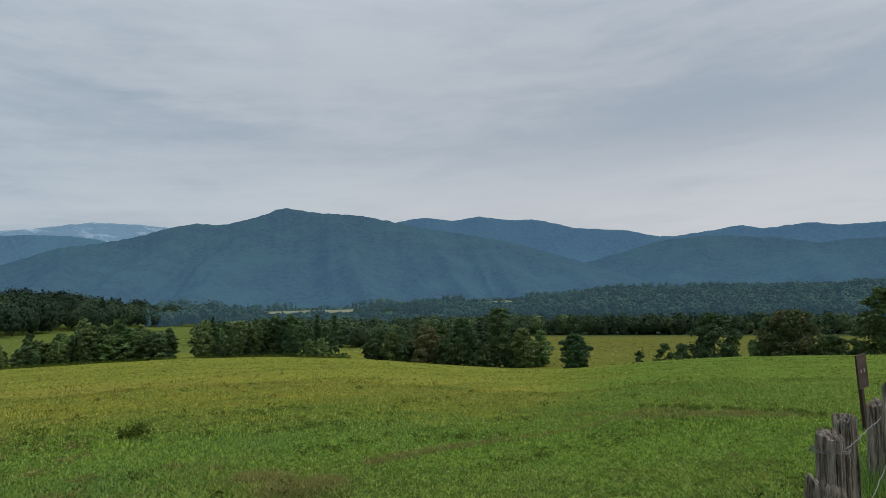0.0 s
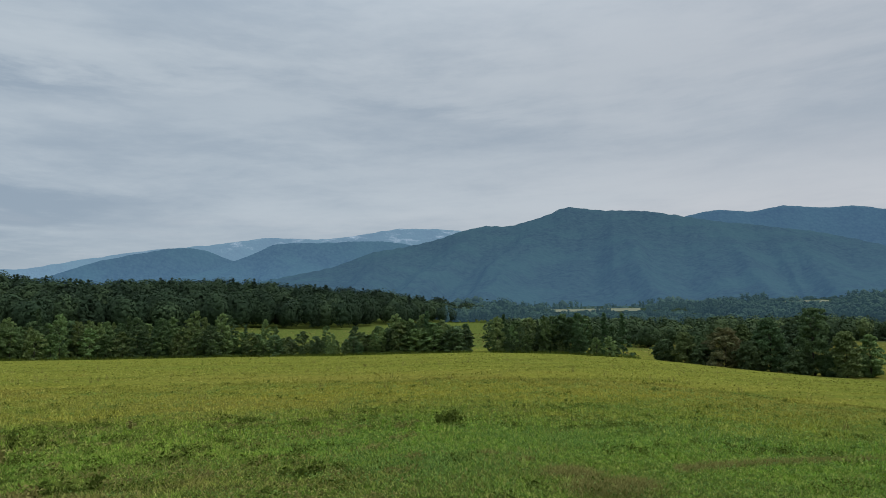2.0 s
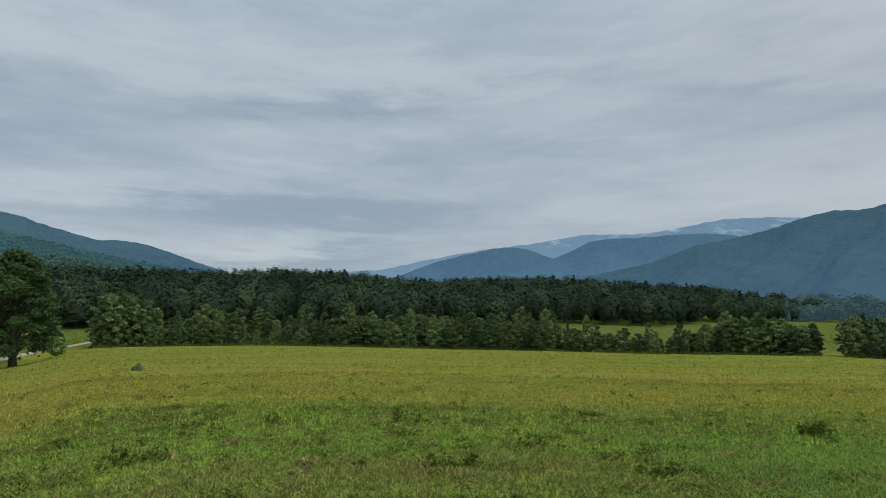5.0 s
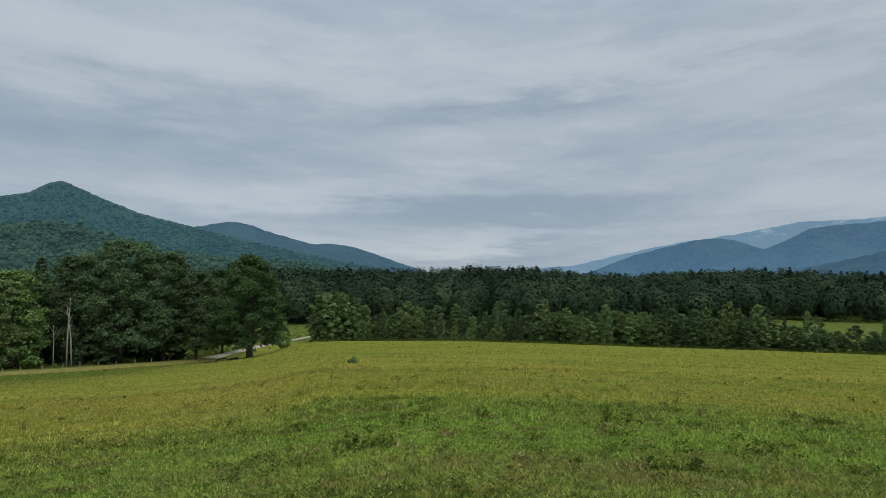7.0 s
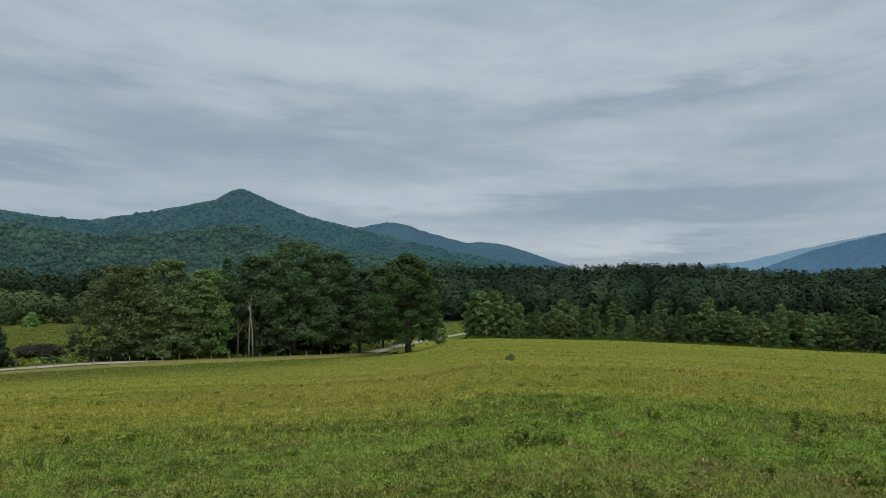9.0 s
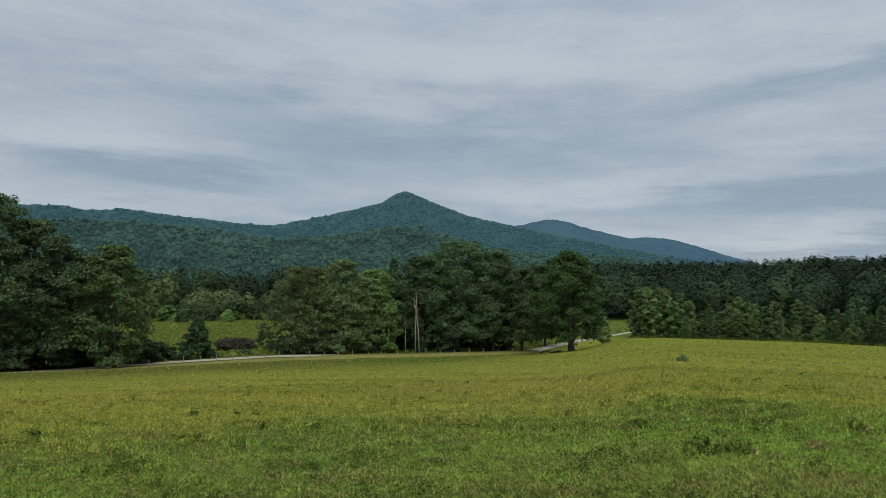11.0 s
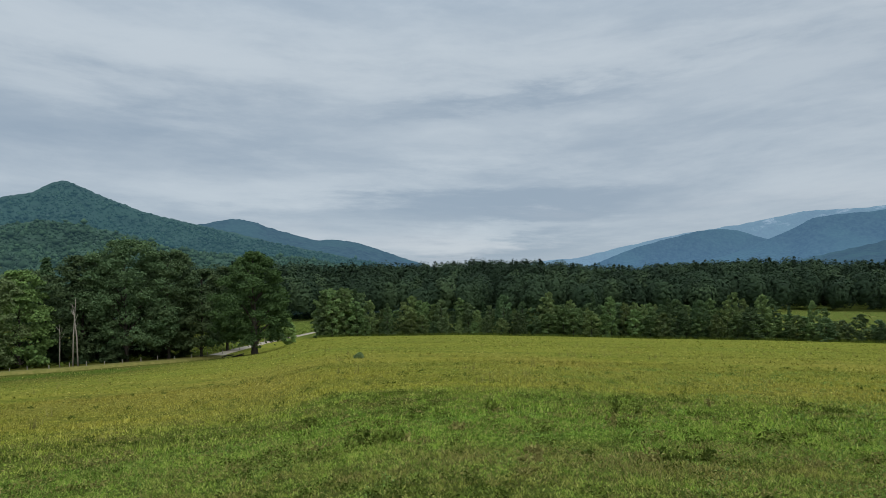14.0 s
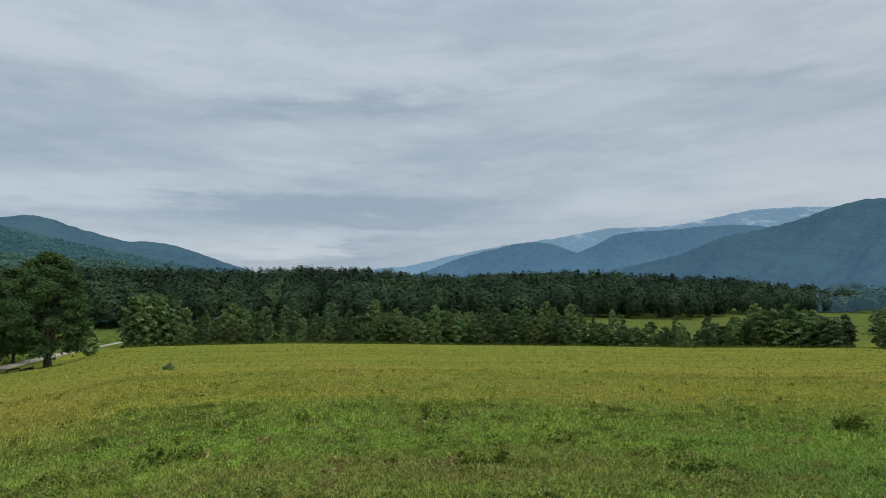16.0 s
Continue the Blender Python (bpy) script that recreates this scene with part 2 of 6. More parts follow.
ground_mat, n = material("pasture")
c, fine, mid, woods = field_color(n)
c = n.mix(n.ramp(fine, 0.35, 0.65), n.mix(0.4, c, (0.04, 0.055, 0.008)), n.mix(0.14, c, (0.34, 0.33, 0.07)))
c = tufted(n, c, 0.7, 0.16)
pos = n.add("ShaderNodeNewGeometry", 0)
# near ground darkened by distance: soil plus painted shade between the blades
past_soil_shade = n.ramp(n.length(pos), 7.0, 24.0)
c = n.mix(n.math("MULTIPLY", n.math("SUBTRACT", 1.0, past_soil_shade), 0.58), c, (0.026, 0.032, 0.009))
c = n.mix(n.math("MULTIPLY", woods, 0.95), c, (0.030, 0.050, 0.032))
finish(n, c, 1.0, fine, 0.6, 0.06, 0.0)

blade_mat, n = material("grass_blades")
c, fine, mid, woods = field_color(n)
rnd = n.tree.nodes.new("ShaderNodeNewGeometry").outputs["Random Per Island"]
# blade colour raised, most near the camera, for light that upright blades lack
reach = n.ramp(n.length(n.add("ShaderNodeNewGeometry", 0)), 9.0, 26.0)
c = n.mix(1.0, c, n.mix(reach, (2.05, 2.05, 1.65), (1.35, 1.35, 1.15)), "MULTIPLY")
c = n.mix(n.math("MULTIPLY", n.math("ABSOLUTE", n.math("SUBTRACT", n.math("MULTIPLY", rnd, 2.0), 1.0)), 0.75), c, n.mix(n.ramp(rnd, 0.2, 0.5), (0.016, 0.038, 0.005), (0.56, 0.53, 0.17)))
c = tufted(n, c, 0.42, 0.30)
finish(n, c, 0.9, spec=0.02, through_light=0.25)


def leaf_material(name, a, b, tip=None, trans=0.2):
    m, n = material(name)
    rnd = n.tree.nodes.new("ShaderNodeNewGeometry").outputs["Random Per Island"]
    obj = n.tree.nodes.new("ShaderNodeObjectInfo").outputs["Random"]
    p = n.add("ShaderNodeNewGeometry", 0)
    clump = n.noise(p, 0.35, 3.0)
    c = n.mix(n.math("ADD", 0.2, n.math("MULTIPLY", rnd, 0.6)), a, b)
    c = n.mix(n.math("MULTIPLY", n.ramp(clump, 0.35, 0.7), 0.6), c, tip or b)
    hsv = n.add("ShaderNodeHueSaturation", Hue=n.math("ADD", 0.490, n.math("MULTIPLY", n.math("FRACT", n.math("MULTIPLY", obj, 7.3)), 0.036)), Saturation=0.88,
                Value=n.math("ADD", 0.68, n.math("MULTIPLY", obj, 0.62)), Color=c)
    finish(n, hsv, 0.75, spec=0.1, through_light=trans)
    return m


LEAF_OAK = leaf_material("oak_leaves", (0.043, 0.080, 0.030), (0.083, 0.134, 0.050), (0.110, 0.162, 0.058))
LEAF_MAPLE = leaf_material("maple_leaves", (0.082, 0.132, 0.042), (0.165, 0.230, 0.078), (0.205, 0.272, 0.090))
LEAF_YOUNG = leaf_material("young_leaves", (0.100, 0.190, 0.036), (0.205, 0.330, 0.070), (0.250, 0.375, 0.080))
LEAF_PINE = leaf_material("pine_needles", (0.042, 0.080, 0.030), (0.074, 0.126, 0.046), trans=0.05)
ROW_LIGHT = leaf_material("row_light_leaves", (0.076, 0.132, 0.036), (0.160, 0.238, 0.066), (0.215, 0.300, 0.084))
ROW_OLIVE = leaf_material("row_olive_leaves", (0.062, 0.106, 0.030), (0.122, 0.184, 0.054), (0.150, 0.215, 0.060))
ROW_DARK = leaf_material("row_dark_leaves", (0.046, 0.084, 0.031), (0.092, 0.150, 0.054), (0.106, 0.170, 0.058))
LEAF_RUST = leaf_material("rusty_leaves", (0.092, 0.118, 0.042), (0.180, 0.192, 0.072), (0.220, 0.172, 0.076))

LEAF_BRONZE = leaf_material("bronzed_oak_leaves", (0.048, 0.074, 0.024), (0.098, 0.120, 0.040), (0.135, 0.116, 0.046))


def forest_material(name, a, b, tip, glow=(0, 0, 0), amount=0.0, grain=1.2):
    """Canopy seen from afar: each crown has its own tone, each spray its own shade. glow, amount: haze painted as
    emission.
    """
    m, n = material(name)
    rnd = n.tree.nodes.new("ShaderNodeNewGeometry").outputs["Random Per Island"]
    tone = n.tree.nodes.new("ShaderNodeAttribute")
    tone.attribute_name = "tone"
    p = n.add("ShaderNodeNewGeometry", 0)
    c = n.mix(tone.outputs["Fac"], a, b)
    c = n.mix(n.math("MULTIPLY", n.ramp(tone.outputs["Fac"], 0.72, 1.0), 0.75), c, tip)
    c = n.mix(n.math("MULTIPLY", rnd, 0.4), c, n.mix(0.5, c, tip))
    stand = n.noise(p, 0.011, 4.0, 0.6)
    c = n.mix(n.math("MULTIPLY", n.ramp(stand, 0.58, 0.38), 0.65), c, tuple(v * 0.6 for v in a))
    leafy = n.noise(p, grain, 3.0, 0.7)
    c = n.mix(n.math("MULTIPLY", n.ramp(leafy, 0.6, 0.35), 0.16), c, tuple(v * 0.35 for v in a))
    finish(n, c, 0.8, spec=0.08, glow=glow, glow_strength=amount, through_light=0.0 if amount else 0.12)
    return m


FOREST = forest_material("mixed_forest", (0.026, 0.049, 0.029), (0.053, 0.089, 0.045), (0.074, 0.116, 0.053))
BELT_FOREST = forest_material("valley_belt", (0.036, 0.066, 0.034), (0.080, 0.124, 0.054), (0.150, 0.200, 0.072))
# haze before these farther woods is painted as bluish emission
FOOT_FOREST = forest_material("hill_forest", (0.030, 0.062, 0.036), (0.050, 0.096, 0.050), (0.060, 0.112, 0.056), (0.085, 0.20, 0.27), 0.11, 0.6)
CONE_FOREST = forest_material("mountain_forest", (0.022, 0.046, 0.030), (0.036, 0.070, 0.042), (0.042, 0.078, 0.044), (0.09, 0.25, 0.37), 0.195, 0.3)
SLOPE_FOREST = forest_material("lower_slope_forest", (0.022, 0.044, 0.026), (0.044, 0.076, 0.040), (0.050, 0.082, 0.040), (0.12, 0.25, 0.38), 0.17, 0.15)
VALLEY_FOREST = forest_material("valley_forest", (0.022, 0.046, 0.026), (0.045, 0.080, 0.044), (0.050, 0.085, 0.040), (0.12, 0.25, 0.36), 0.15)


def range_material(name, wood, air_glow, amount, scale, foot=0.0, crest=600.0, dense=1.35, wisps=0.0):
    """Wooded mountainside far off; the blue haze before it is painted as emission, stronger low in the valley. wisps:
    pale clearings, and mist painted into the base colour.
    """
    m, n = material(name)
    p = n.add("ShaderNodeNewGeometry", 0)
    sep = n.tree.nodes.new("ShaderNodeSeparateXYZ")
    n.tree.links.new(p, sep.inputs[0])
    f = n.noise(p, scale, 6.0, 0.7)
    g = n.noise(p, scale * 0.12, 4.0, 0.6)
    cells = n.tree.nodes.new("ShaderNodeTexVoronoi")
    n.fill(cells, Vector=p, Scale=0.05, Randomness=1.0)
    crown = n.ramp(cells.outputs["Distance"], 0.85, 0.15)
    c = n.mix(n.ramp(f, 0.3, 0.7), tuple(v * 0.55 for v in wood), tuple(v * 1.35 for v in wood))
    c = n.mix(n.math("MULTIPLY", n.ramp(g, 0.4, 0.65), 0.6), c, (wood[0] * 1.4, wood[1] * 1.7, wood[2] * 1.45))
    c = n.mix(n.math("MULTIPLY", crown, 0.28), c, (wood[0] * 1.9, wood[1] * 2.1, wood[2] * 1.9))
    if wisps:
        # mist and pale clearings painted near-white into the base colour below the crest
        veil = n.ramp(n.noise(n.scaled(p, (1, 1, 3.5)), 0.006, 6.0, 0.74), 0.50, 0.70)
        c = n.mix(n.math("MULTIPLY", n.math("MULTIPLY", veil, n.ramp(sep.outputs[2], crest * 0.72, crest * 0.95)), wisps), c, (0.62, 0.63, 0.65))
    # painted haze: emission grows towards the valley floor
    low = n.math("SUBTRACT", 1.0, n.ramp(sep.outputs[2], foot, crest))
    kw = dict(Base_Color=c, Roughness=0.95, Specular_IOR_Level=0.0, Emission_Color=(*air_glow, 1))
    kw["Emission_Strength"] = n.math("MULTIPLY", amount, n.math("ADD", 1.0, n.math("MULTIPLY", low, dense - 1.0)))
    kw["Normal"] = n.add("ShaderNodeBump", Height=n.math("ADD", f, n.math("MULTIPLY", crown, 0.6)), Strength=0.4, Distance=12.0)
    sh = n.add("ShaderNodeBsdfPrincipled", **kw)
    out = n.tree.nodes.new("ShaderNodeOutputMaterial")
    n.tree.links.new(sh, out.inputs[0])
    return m


# emission colours standing in for the blue haze
AIR_GLOW = (0.112, 0.240, 0.438)
PALE_AIR_GLOW = (0.19, 0.315, 0.470)
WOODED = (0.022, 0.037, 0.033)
RANGE_MAIN = range_material("blue_mountain", (0.019, 0.033, 0.029), AIR_GLOW, 0.255, 0.035, 0, 420, 1.2)
RANGE_FAR = range_material("far_blue_mountain", WOODED, PALE_AIR_GLOW, 0.70, 0.02, 0, 450, 1.15, wisps=0.42)
RANGE_HILL = range_material("blue_hill", WOODED, AIR_GLOW, 0.40, 0.03, 0, 400, 1.25)
RANGE_NORTH = range_material("second_peak", WOODED, AIR_GLOW, 0.275, 0.03, 0, 300, 1.2)

bark_mat, n = material("bark")
p = n.add("ShaderNodeTexCoord", 3)
f = n.noise(n.scaled(p, (6, 6, 0.8)), 2.0, 6.0, 0.7)
finish(n, n.mix(f, (0.028, 0.024, 0.020), (0.085, 0.075, 0.064)), 0.95, f, 0.8, 0.05, 0.1)
pale_bark, n = material("bleached_deadwood")
p = n.add("ShaderNodeTexCoord", 3)
f = n.noise(n.scaled(p, (6, 6, 0.8)), 2.0, 6.0, 0.7)
finish(n, n.mix(f, (0.17, 0.155, 0.13), (0.34, 0.315, 0.27)), 0.95, f, 0.8, 0.03, 0.1)
post_mat, n = material("weathered_post_wood")
p = n.add("ShaderNodeTexCoord", 3)
f = n.noise(n.scaled(p, (38, 38, 2.6)), 1.0, 7.0, 0.72)
k = n.noise(n.scaled(p, (90, 90, 3.0)), 1.0, 4.0, 0.6)
st = n.noise(p, 5.0, 4.0, 0.6)
c = n.mix(n.ramp(f, 0.36, 0.66), (0.050, 0.040, 0.031), (0.38, 0.33, 0.265))
c = n.mix(n.math("MULTIPLY", n.ramp(st, 0.5, 0.75), 0.5), c, (0.17, 0.11, 0.06))
c = n.mix(n.math("MULTIPLY", n.ramp(k, 0.56, 0.66), 0.8), c, (0.02, 0.016, 0.013))
finish(n, c, 0.95, n.math("ADD", f, n.math("MULTIPLY", k, 0.5)), 1.0, 0.02, 0.1)
gravel_mat, n = material("gravel_road")
p = n.add("ShaderNodeNewGeometry", 0)
f = n.noise(p, 3.0, 5.0, 0.7)
finish(n, n.mix(f, (0.25, 0.225, 0.180), (0.42, 0.380, 0.305)), 1.0, f, 0.4, 0.03, 0.0)
wire_mat, n = material("galvanised_wire")
f = n.noise(n.add("ShaderNodeTexCoord", 3), 30.0, 3.0)
finish(n, n.mix(f, (0.07, 0.06, 0.05), (0.24, 0.22, 0.21)), 0.5, spec=0.5)
sign_mat, n = material("brown_sign_paint")
f = n.noise(n.add("ShaderNodeTexCoord", 3), 25.0, 4.0)
finish(n, n.mix(f, (0.030, 0.014, 0.011), (0.048, 0.022, 0.017)), 0.5, spec=0.4)
ink_mat, n = material("pale_sign_ink")
f = n.noise(n.add("ShaderNodeTexCoord", 3), 60.0, 3.0)
finish(n, n.mix(f, (0.07, 0.042, 0.036), (0.13, 0.085, 0.075)), 0.6)
mark_mat, n = material("pale_sign_mark")
f = n.noise(n.add("ShaderNodeTexCoord", 3), 60.0, 3.0)
finish(n, n.mix(f, (0.35, 0.20, 0.18), (0.50, 0.36, 0.33)), 0.6)


# ---- terrain: heights below the eye by bearing (degrees, left positive) and distance ----
def polar(az, r):
    a = np.radians(az)
    return -r * np.sin(a), r * np.cos(a)


EDGE_AZ = [-60, -25, -14, -8, -3, 0, 4, 10, 16, 23, 30, 43, 60, 76, 86, 88, 90, 92.5, 96, 104, 117, 124, 131, 138, 160]
EDGE_R = [80, 85, 88, 92, 108, 126, 138, 142, 150, 160, 170, 180, 190, 192, 188, 182, 160, 138, 118, 103, 98, 94, 91, 90, 90]
EDGE_EL = [4.4, 4.55, 4.92, 5.3, 5.8, 6.0, 5.86, 5.4, 4.8, 4.38, 4.18, 4.25, 3.85, 3.2, 3.0, 3.0, 3.35, 3.98, 4.38, 4.58, 4.62, 4.68, 4.72, 4.55, 4.5]
LAND_AZ = [-60, -25, -8, 4, 15, 28, 40, 55, 76, 88, 104, 122, 160]
LAND_R = [150, 260, 400, 700, 1000, 1400]
LAND_Z = [
    (-15, -17, -18, -14, 0, 8),
    (-15, -17, -20, -16, -6, 4),
    (-15, -17, -20, -18, -4, 8),
    (-14, -16, -20, -19, -16, -2),
    (-13.5, -15, -18, -19, -18, -15),
    (-13, -14, -15.5, -16, -17, -16),
    (-12.5, -13, -13.3, -13, -12, -10),
    (-12, -11.8, -8, -4, -4, -4),
    (-11, -10.8, -6, 0, 2, 4),
    (-10.3, -10.3, -6, 2, 20, 40),
    (-9.1, -8, -3, 10, 30, 50),
    (-8.5, -5, 0, 12, 40, 60),
    (-8.5, -4, 0, 12, 40, 60),
]
HUMP = 1.1


def height(az, r):
    """World height of the ground at a bearing and distance."""
    az, r = np.broadcast_arrays(np.asarray(az, float), np.asarray(r, float))
    a = np.where(az > 160, np.maximum(160 - (az - 160), -60), az)
    a = np.clip(a, -60, 160)
    big, tilt = np.interp(a, EDGE_AZ, EDGE_R), np.interp(a, EDGE_AZ, EDGE_EL)
    drop = big * np.tan(np.radians(tilt))
    fall = (drop - HUMP) / big
    field = -(HUMP + fall * r)
    field = np.where(r < 3.5, -(EYE + (HUMP + fall * 3.5 - EYE) * (np.clip(r, 0, 3.5) / 3.5) ** 2), field)
    table = np.array(LAND_Z, float)
    ia = np.clip(np.searchsorted(LAND_AZ, a, side="right") - 1, 0, len(LAND_AZ) - 2)
    a0, a1 = np.array(LAND_AZ, float)[ia], np.array(LAND_AZ, float)[ia + 1]
    fa = (a - a0) / (a1 - a0)
    fa = fa * fa * (3 - 2 * fa)
    lr = np.log(np.clip(r, LAND_R[0], LAND_R[-1]))
    ls = np.log(np.array(LAND_R, float))
    ir = np.clip(np.searchsorted(ls, lr, side="right") - 1, 0, len(ls) - 2)
    fr = (lr - ls[ir]) / (ls[ir + 1] - ls[ir])
    land = (table[ia, ir] * (1 - fa) + table[ia + 1, ir] * fa) * (1 - fr) + (table[ia, ir + 1] * (1 - fa) + table[ia + 1, ir + 1] * fa) * fr
    k = np.clip((r - big) / np.interp(a, [88, 96, 132, 142], [40, 23, 23, 40]), 0, 1)
    k = k * k * (3 - 2 * k)
    return EYE + field * (1 - k) + land * k


def z_at(az, r):
    return float(height(az, r))


def place(az, r):
    x, y = polar(az, r)
    return Vector((float(x), float(y), z_at(az, r)))


def mesh_from(name, verts, faces, mat=None, smooth=False):
    me = bpy.data.meshes.new(name)
    me.from_pydata([tuple(v) for v in verts], [], [tuple(f) for f in faces])
    if mat:
        me.materials.append(mat)
    if smooth:
        me.polygons.foreach_set("use_smooth", [True] * len(me.polygons))
    me.update()
    return me


def array_mesh(name, verts, side, mat):
    """A mesh of loose faces from an array of corners, `side` corners a face."""
    n = len(verts)
    me = bpy.data.meshes.new(name)
    me.vertices.add(n)
    me.vertices.foreach_set("co", np.asarray(verts, np.float32).ravel())
    me.loops.add(n)
    me.loops.foreach_set("vertex_index", np.arange(n, dtype=np.int32))
    me.polygons.add(n // side)
    me.polygons.foreach_set("loop_start", np.arange(0, n, side, dtype=np.int32))
    me.materials.append(mat)
    me.update(calc_edges=True)
    return me


def grid_mesh(name, X, Y, Z, mat, wrap=False):
    rows, cols = X.shape
    v = np.stack([X.ravel(), Y.ravel(), Z.ravel()], 1)
    i = np.arange(rows * cols).reshape(rows, cols)
    q = np.stack([i[:-1, :-1], i[1:, :-1], i[1:, 1:], i[:-1, 1:]], -1).reshape(-1, 4)
    if wrap:
        q = np.concatenate([q, np.stack([i[:-1, -1], i[1:, -1], i[1:, 0], i[:-1, 0]], -1).reshape(-1, 4)])
    return mesh_from(name, v, q, mat, True)


def ripple(x, y, scale, seed):
    """Smooth pseudo-random field, about -1 to 1."""
    rs = np.random.RandomState(seed)
    out = np.zeros_like(x)
    for k in range(9):
        a, f, ph = rs.uniform(0, math.tau), rs.uniform(0.5, 1.9) / scale, rs.uniform(0, math.tau)
        out += np.sin((x * math.cos(a) + y * math.sin(a)) * f * math.tau + ph)
    return out / 4.0


az_ring = np.concatenate([np.arange(-70, 170, 0.75), np.arange(170, 290, 4.0)])
r_ring = np.concatenate([[0.01, 0.5, 1.3], np.geomspace(2.2, 60, 60), np.linspace(62, 260, 90), np.geomspace(268, 4850, 50)])
RR, AA = np.meshgrid(r_ring, az_ring, indexing="ij")
GX, GY = polar(AA, RR)
GZ = height(AA, RR)
GZ = GZ + ripple(GX, GY, 9.0, 3) * 0.05 * np.clip((RR - 6) / 20, 0, 1)
ground = tagged(new("ground", grid_mesh("ground", GX, GY, GZ, ground_mat, True)), "green and hay-yellow mown pasture rolling down to the valley", "ground", kind="structure")


# ---- mountains: each range is a wooded slope with spurs, rising from its foot to its crest; haze is painted as emission ----
def value_noise(x, y, seed):
    """Smooth lattice noise, 0 to 1."""
    t = np.random.RandomState(seed).uniform(0, 1, (128, 128))
    i, j = np.floor(x).astype(int), np.floor(y).astype(int)
    fx, fy = x - i, y - j
    fx, fy = fx * fx * (3 - 2 * fx), fy * fy * (3 - 2 * fy)
    q = lambda a, b: t[(i + a) % 128, (j + b) % 128]
    return (q(0, 0) * (1 - fx) + q(1, 0) * fx) * (1 - fy) + (q(0, 1) * (1 - fx) + q(1, 1) * fx) * fy


def ridges(x, y, seed, octaves=4):
    """Sharp-crested ridge noise, 0 in the gullies to 1 on the spurs."""
    out, amp, total = 0, 1.0, 0.0
    for k in range(octaves):
        out = out + amp * (1 - np.abs(2 * value_noise(x * 2 ** k, y * 2 ** k, seed + k) - 1)) ** 1.4
        total += amp
        amp *= 0.5
    return out / total


def mountain(name, label, azs, els, r_crest, r_foot, z_foot, mat, step=0.16, rows=70, spur=0.12, seed=1, shape=1.25, fan=None, gully=0.10, canopy=1.2):
    a = np.arange(azs[0], azs[-1] + 1e-6, step)
    el = np.interp(a, azs, els)
    half = int(1.2 / step)
    kern = np.exp(-0.5 * (np.arange(-half, half + 1) * step / 0.33) ** 2)
    el = np.convolve(np.pad(el, half, mode="edge"), kern / kern.sum(), "valid")
    el = el + ripple(a, a * 0, 1.3, seed) * 0.035
    zc = EYE + r_crest * np.tan(np.radians(el))
    s = np.concatenate([np.linspace(0, 1, rows), [1.06, 1.2]])
    S, A = np.meshgrid(s, a, indexing="ij")
    wobble = ripple(A * 40, S * 260, 300, seed + 7) * 0.05 * S * (1 - np.clip(S, 0, 1))
    R = r_foot + (r_crest - r_foot) * S * (1 + wobble)
    rise = np.clip(S, 0, 1) ** shape
    Z = z_foot + (zc - z_foot)[None, :] * rise
    env = np.clip(S, 0, 1) * (1 - np.clip(S, 0, 1)) * 4
    lean = A + ripple(A * 0.6, S * 5, 6.0, seed + 2) * 0.9 + 4.5 * (1 - S) * np.sin(A * 0.22 + seed)
    if fan is not None:
        lean = A + ripple(A * 0.6, S * 5, 8.0, seed + 2) * 0.7 - 8.0 * (1 - S) * np.tanh((A - fan) / 7.0)
    fold = 0.75 * np.sin(lean * math.pi / (4.6 if fan is None else 6.2)) ** 2 + 0.12 * np.sin(lean * math.pi / 1.9 + S * 3) ** 2
    Z = Z - fold * env * spur * (zc - z_foot)[None, :] * 0.55
    across = np.radians(lean) * r_crest
    down = S * (r_crest - r_foot)
    Z = Z - (1 - ridges(across / 420 + 40, down / 900 + 40, seed + 3)) * env * gully * (zc - z_foot)[None, :]
    Z = np.where(S > 1, zc[None, :] - (S - 1) * (zc - z_foot)[None, :] * 1.2, Z)
    Z = Z + np.random.RandomState(seed).uniform(-1, 1, Z.shape) * canopy * (S <= 1) * (S > 0.02)
    X, Y = polar(A, R)
    return tagged(new(name, grid_mesh(name, X, Y, Z, mat)), label, "mountain", kind="structure"), (a, s, R, Z)


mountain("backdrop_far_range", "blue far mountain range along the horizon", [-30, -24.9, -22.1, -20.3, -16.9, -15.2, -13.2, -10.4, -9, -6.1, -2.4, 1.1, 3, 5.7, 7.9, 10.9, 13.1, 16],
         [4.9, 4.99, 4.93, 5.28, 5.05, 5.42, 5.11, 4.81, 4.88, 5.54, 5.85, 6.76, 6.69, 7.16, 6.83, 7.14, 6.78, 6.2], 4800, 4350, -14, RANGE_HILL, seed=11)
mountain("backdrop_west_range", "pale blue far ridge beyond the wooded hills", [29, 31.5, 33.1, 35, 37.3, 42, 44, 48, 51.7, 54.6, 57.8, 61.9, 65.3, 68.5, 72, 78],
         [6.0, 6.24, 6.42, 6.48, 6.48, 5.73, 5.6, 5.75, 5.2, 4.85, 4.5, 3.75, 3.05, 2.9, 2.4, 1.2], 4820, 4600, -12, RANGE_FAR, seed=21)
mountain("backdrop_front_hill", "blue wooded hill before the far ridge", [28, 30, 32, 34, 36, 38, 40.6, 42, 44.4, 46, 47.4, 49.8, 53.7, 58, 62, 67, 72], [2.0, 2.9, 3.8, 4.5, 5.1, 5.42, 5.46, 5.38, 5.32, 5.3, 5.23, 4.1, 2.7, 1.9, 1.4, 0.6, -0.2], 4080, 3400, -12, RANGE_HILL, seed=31)
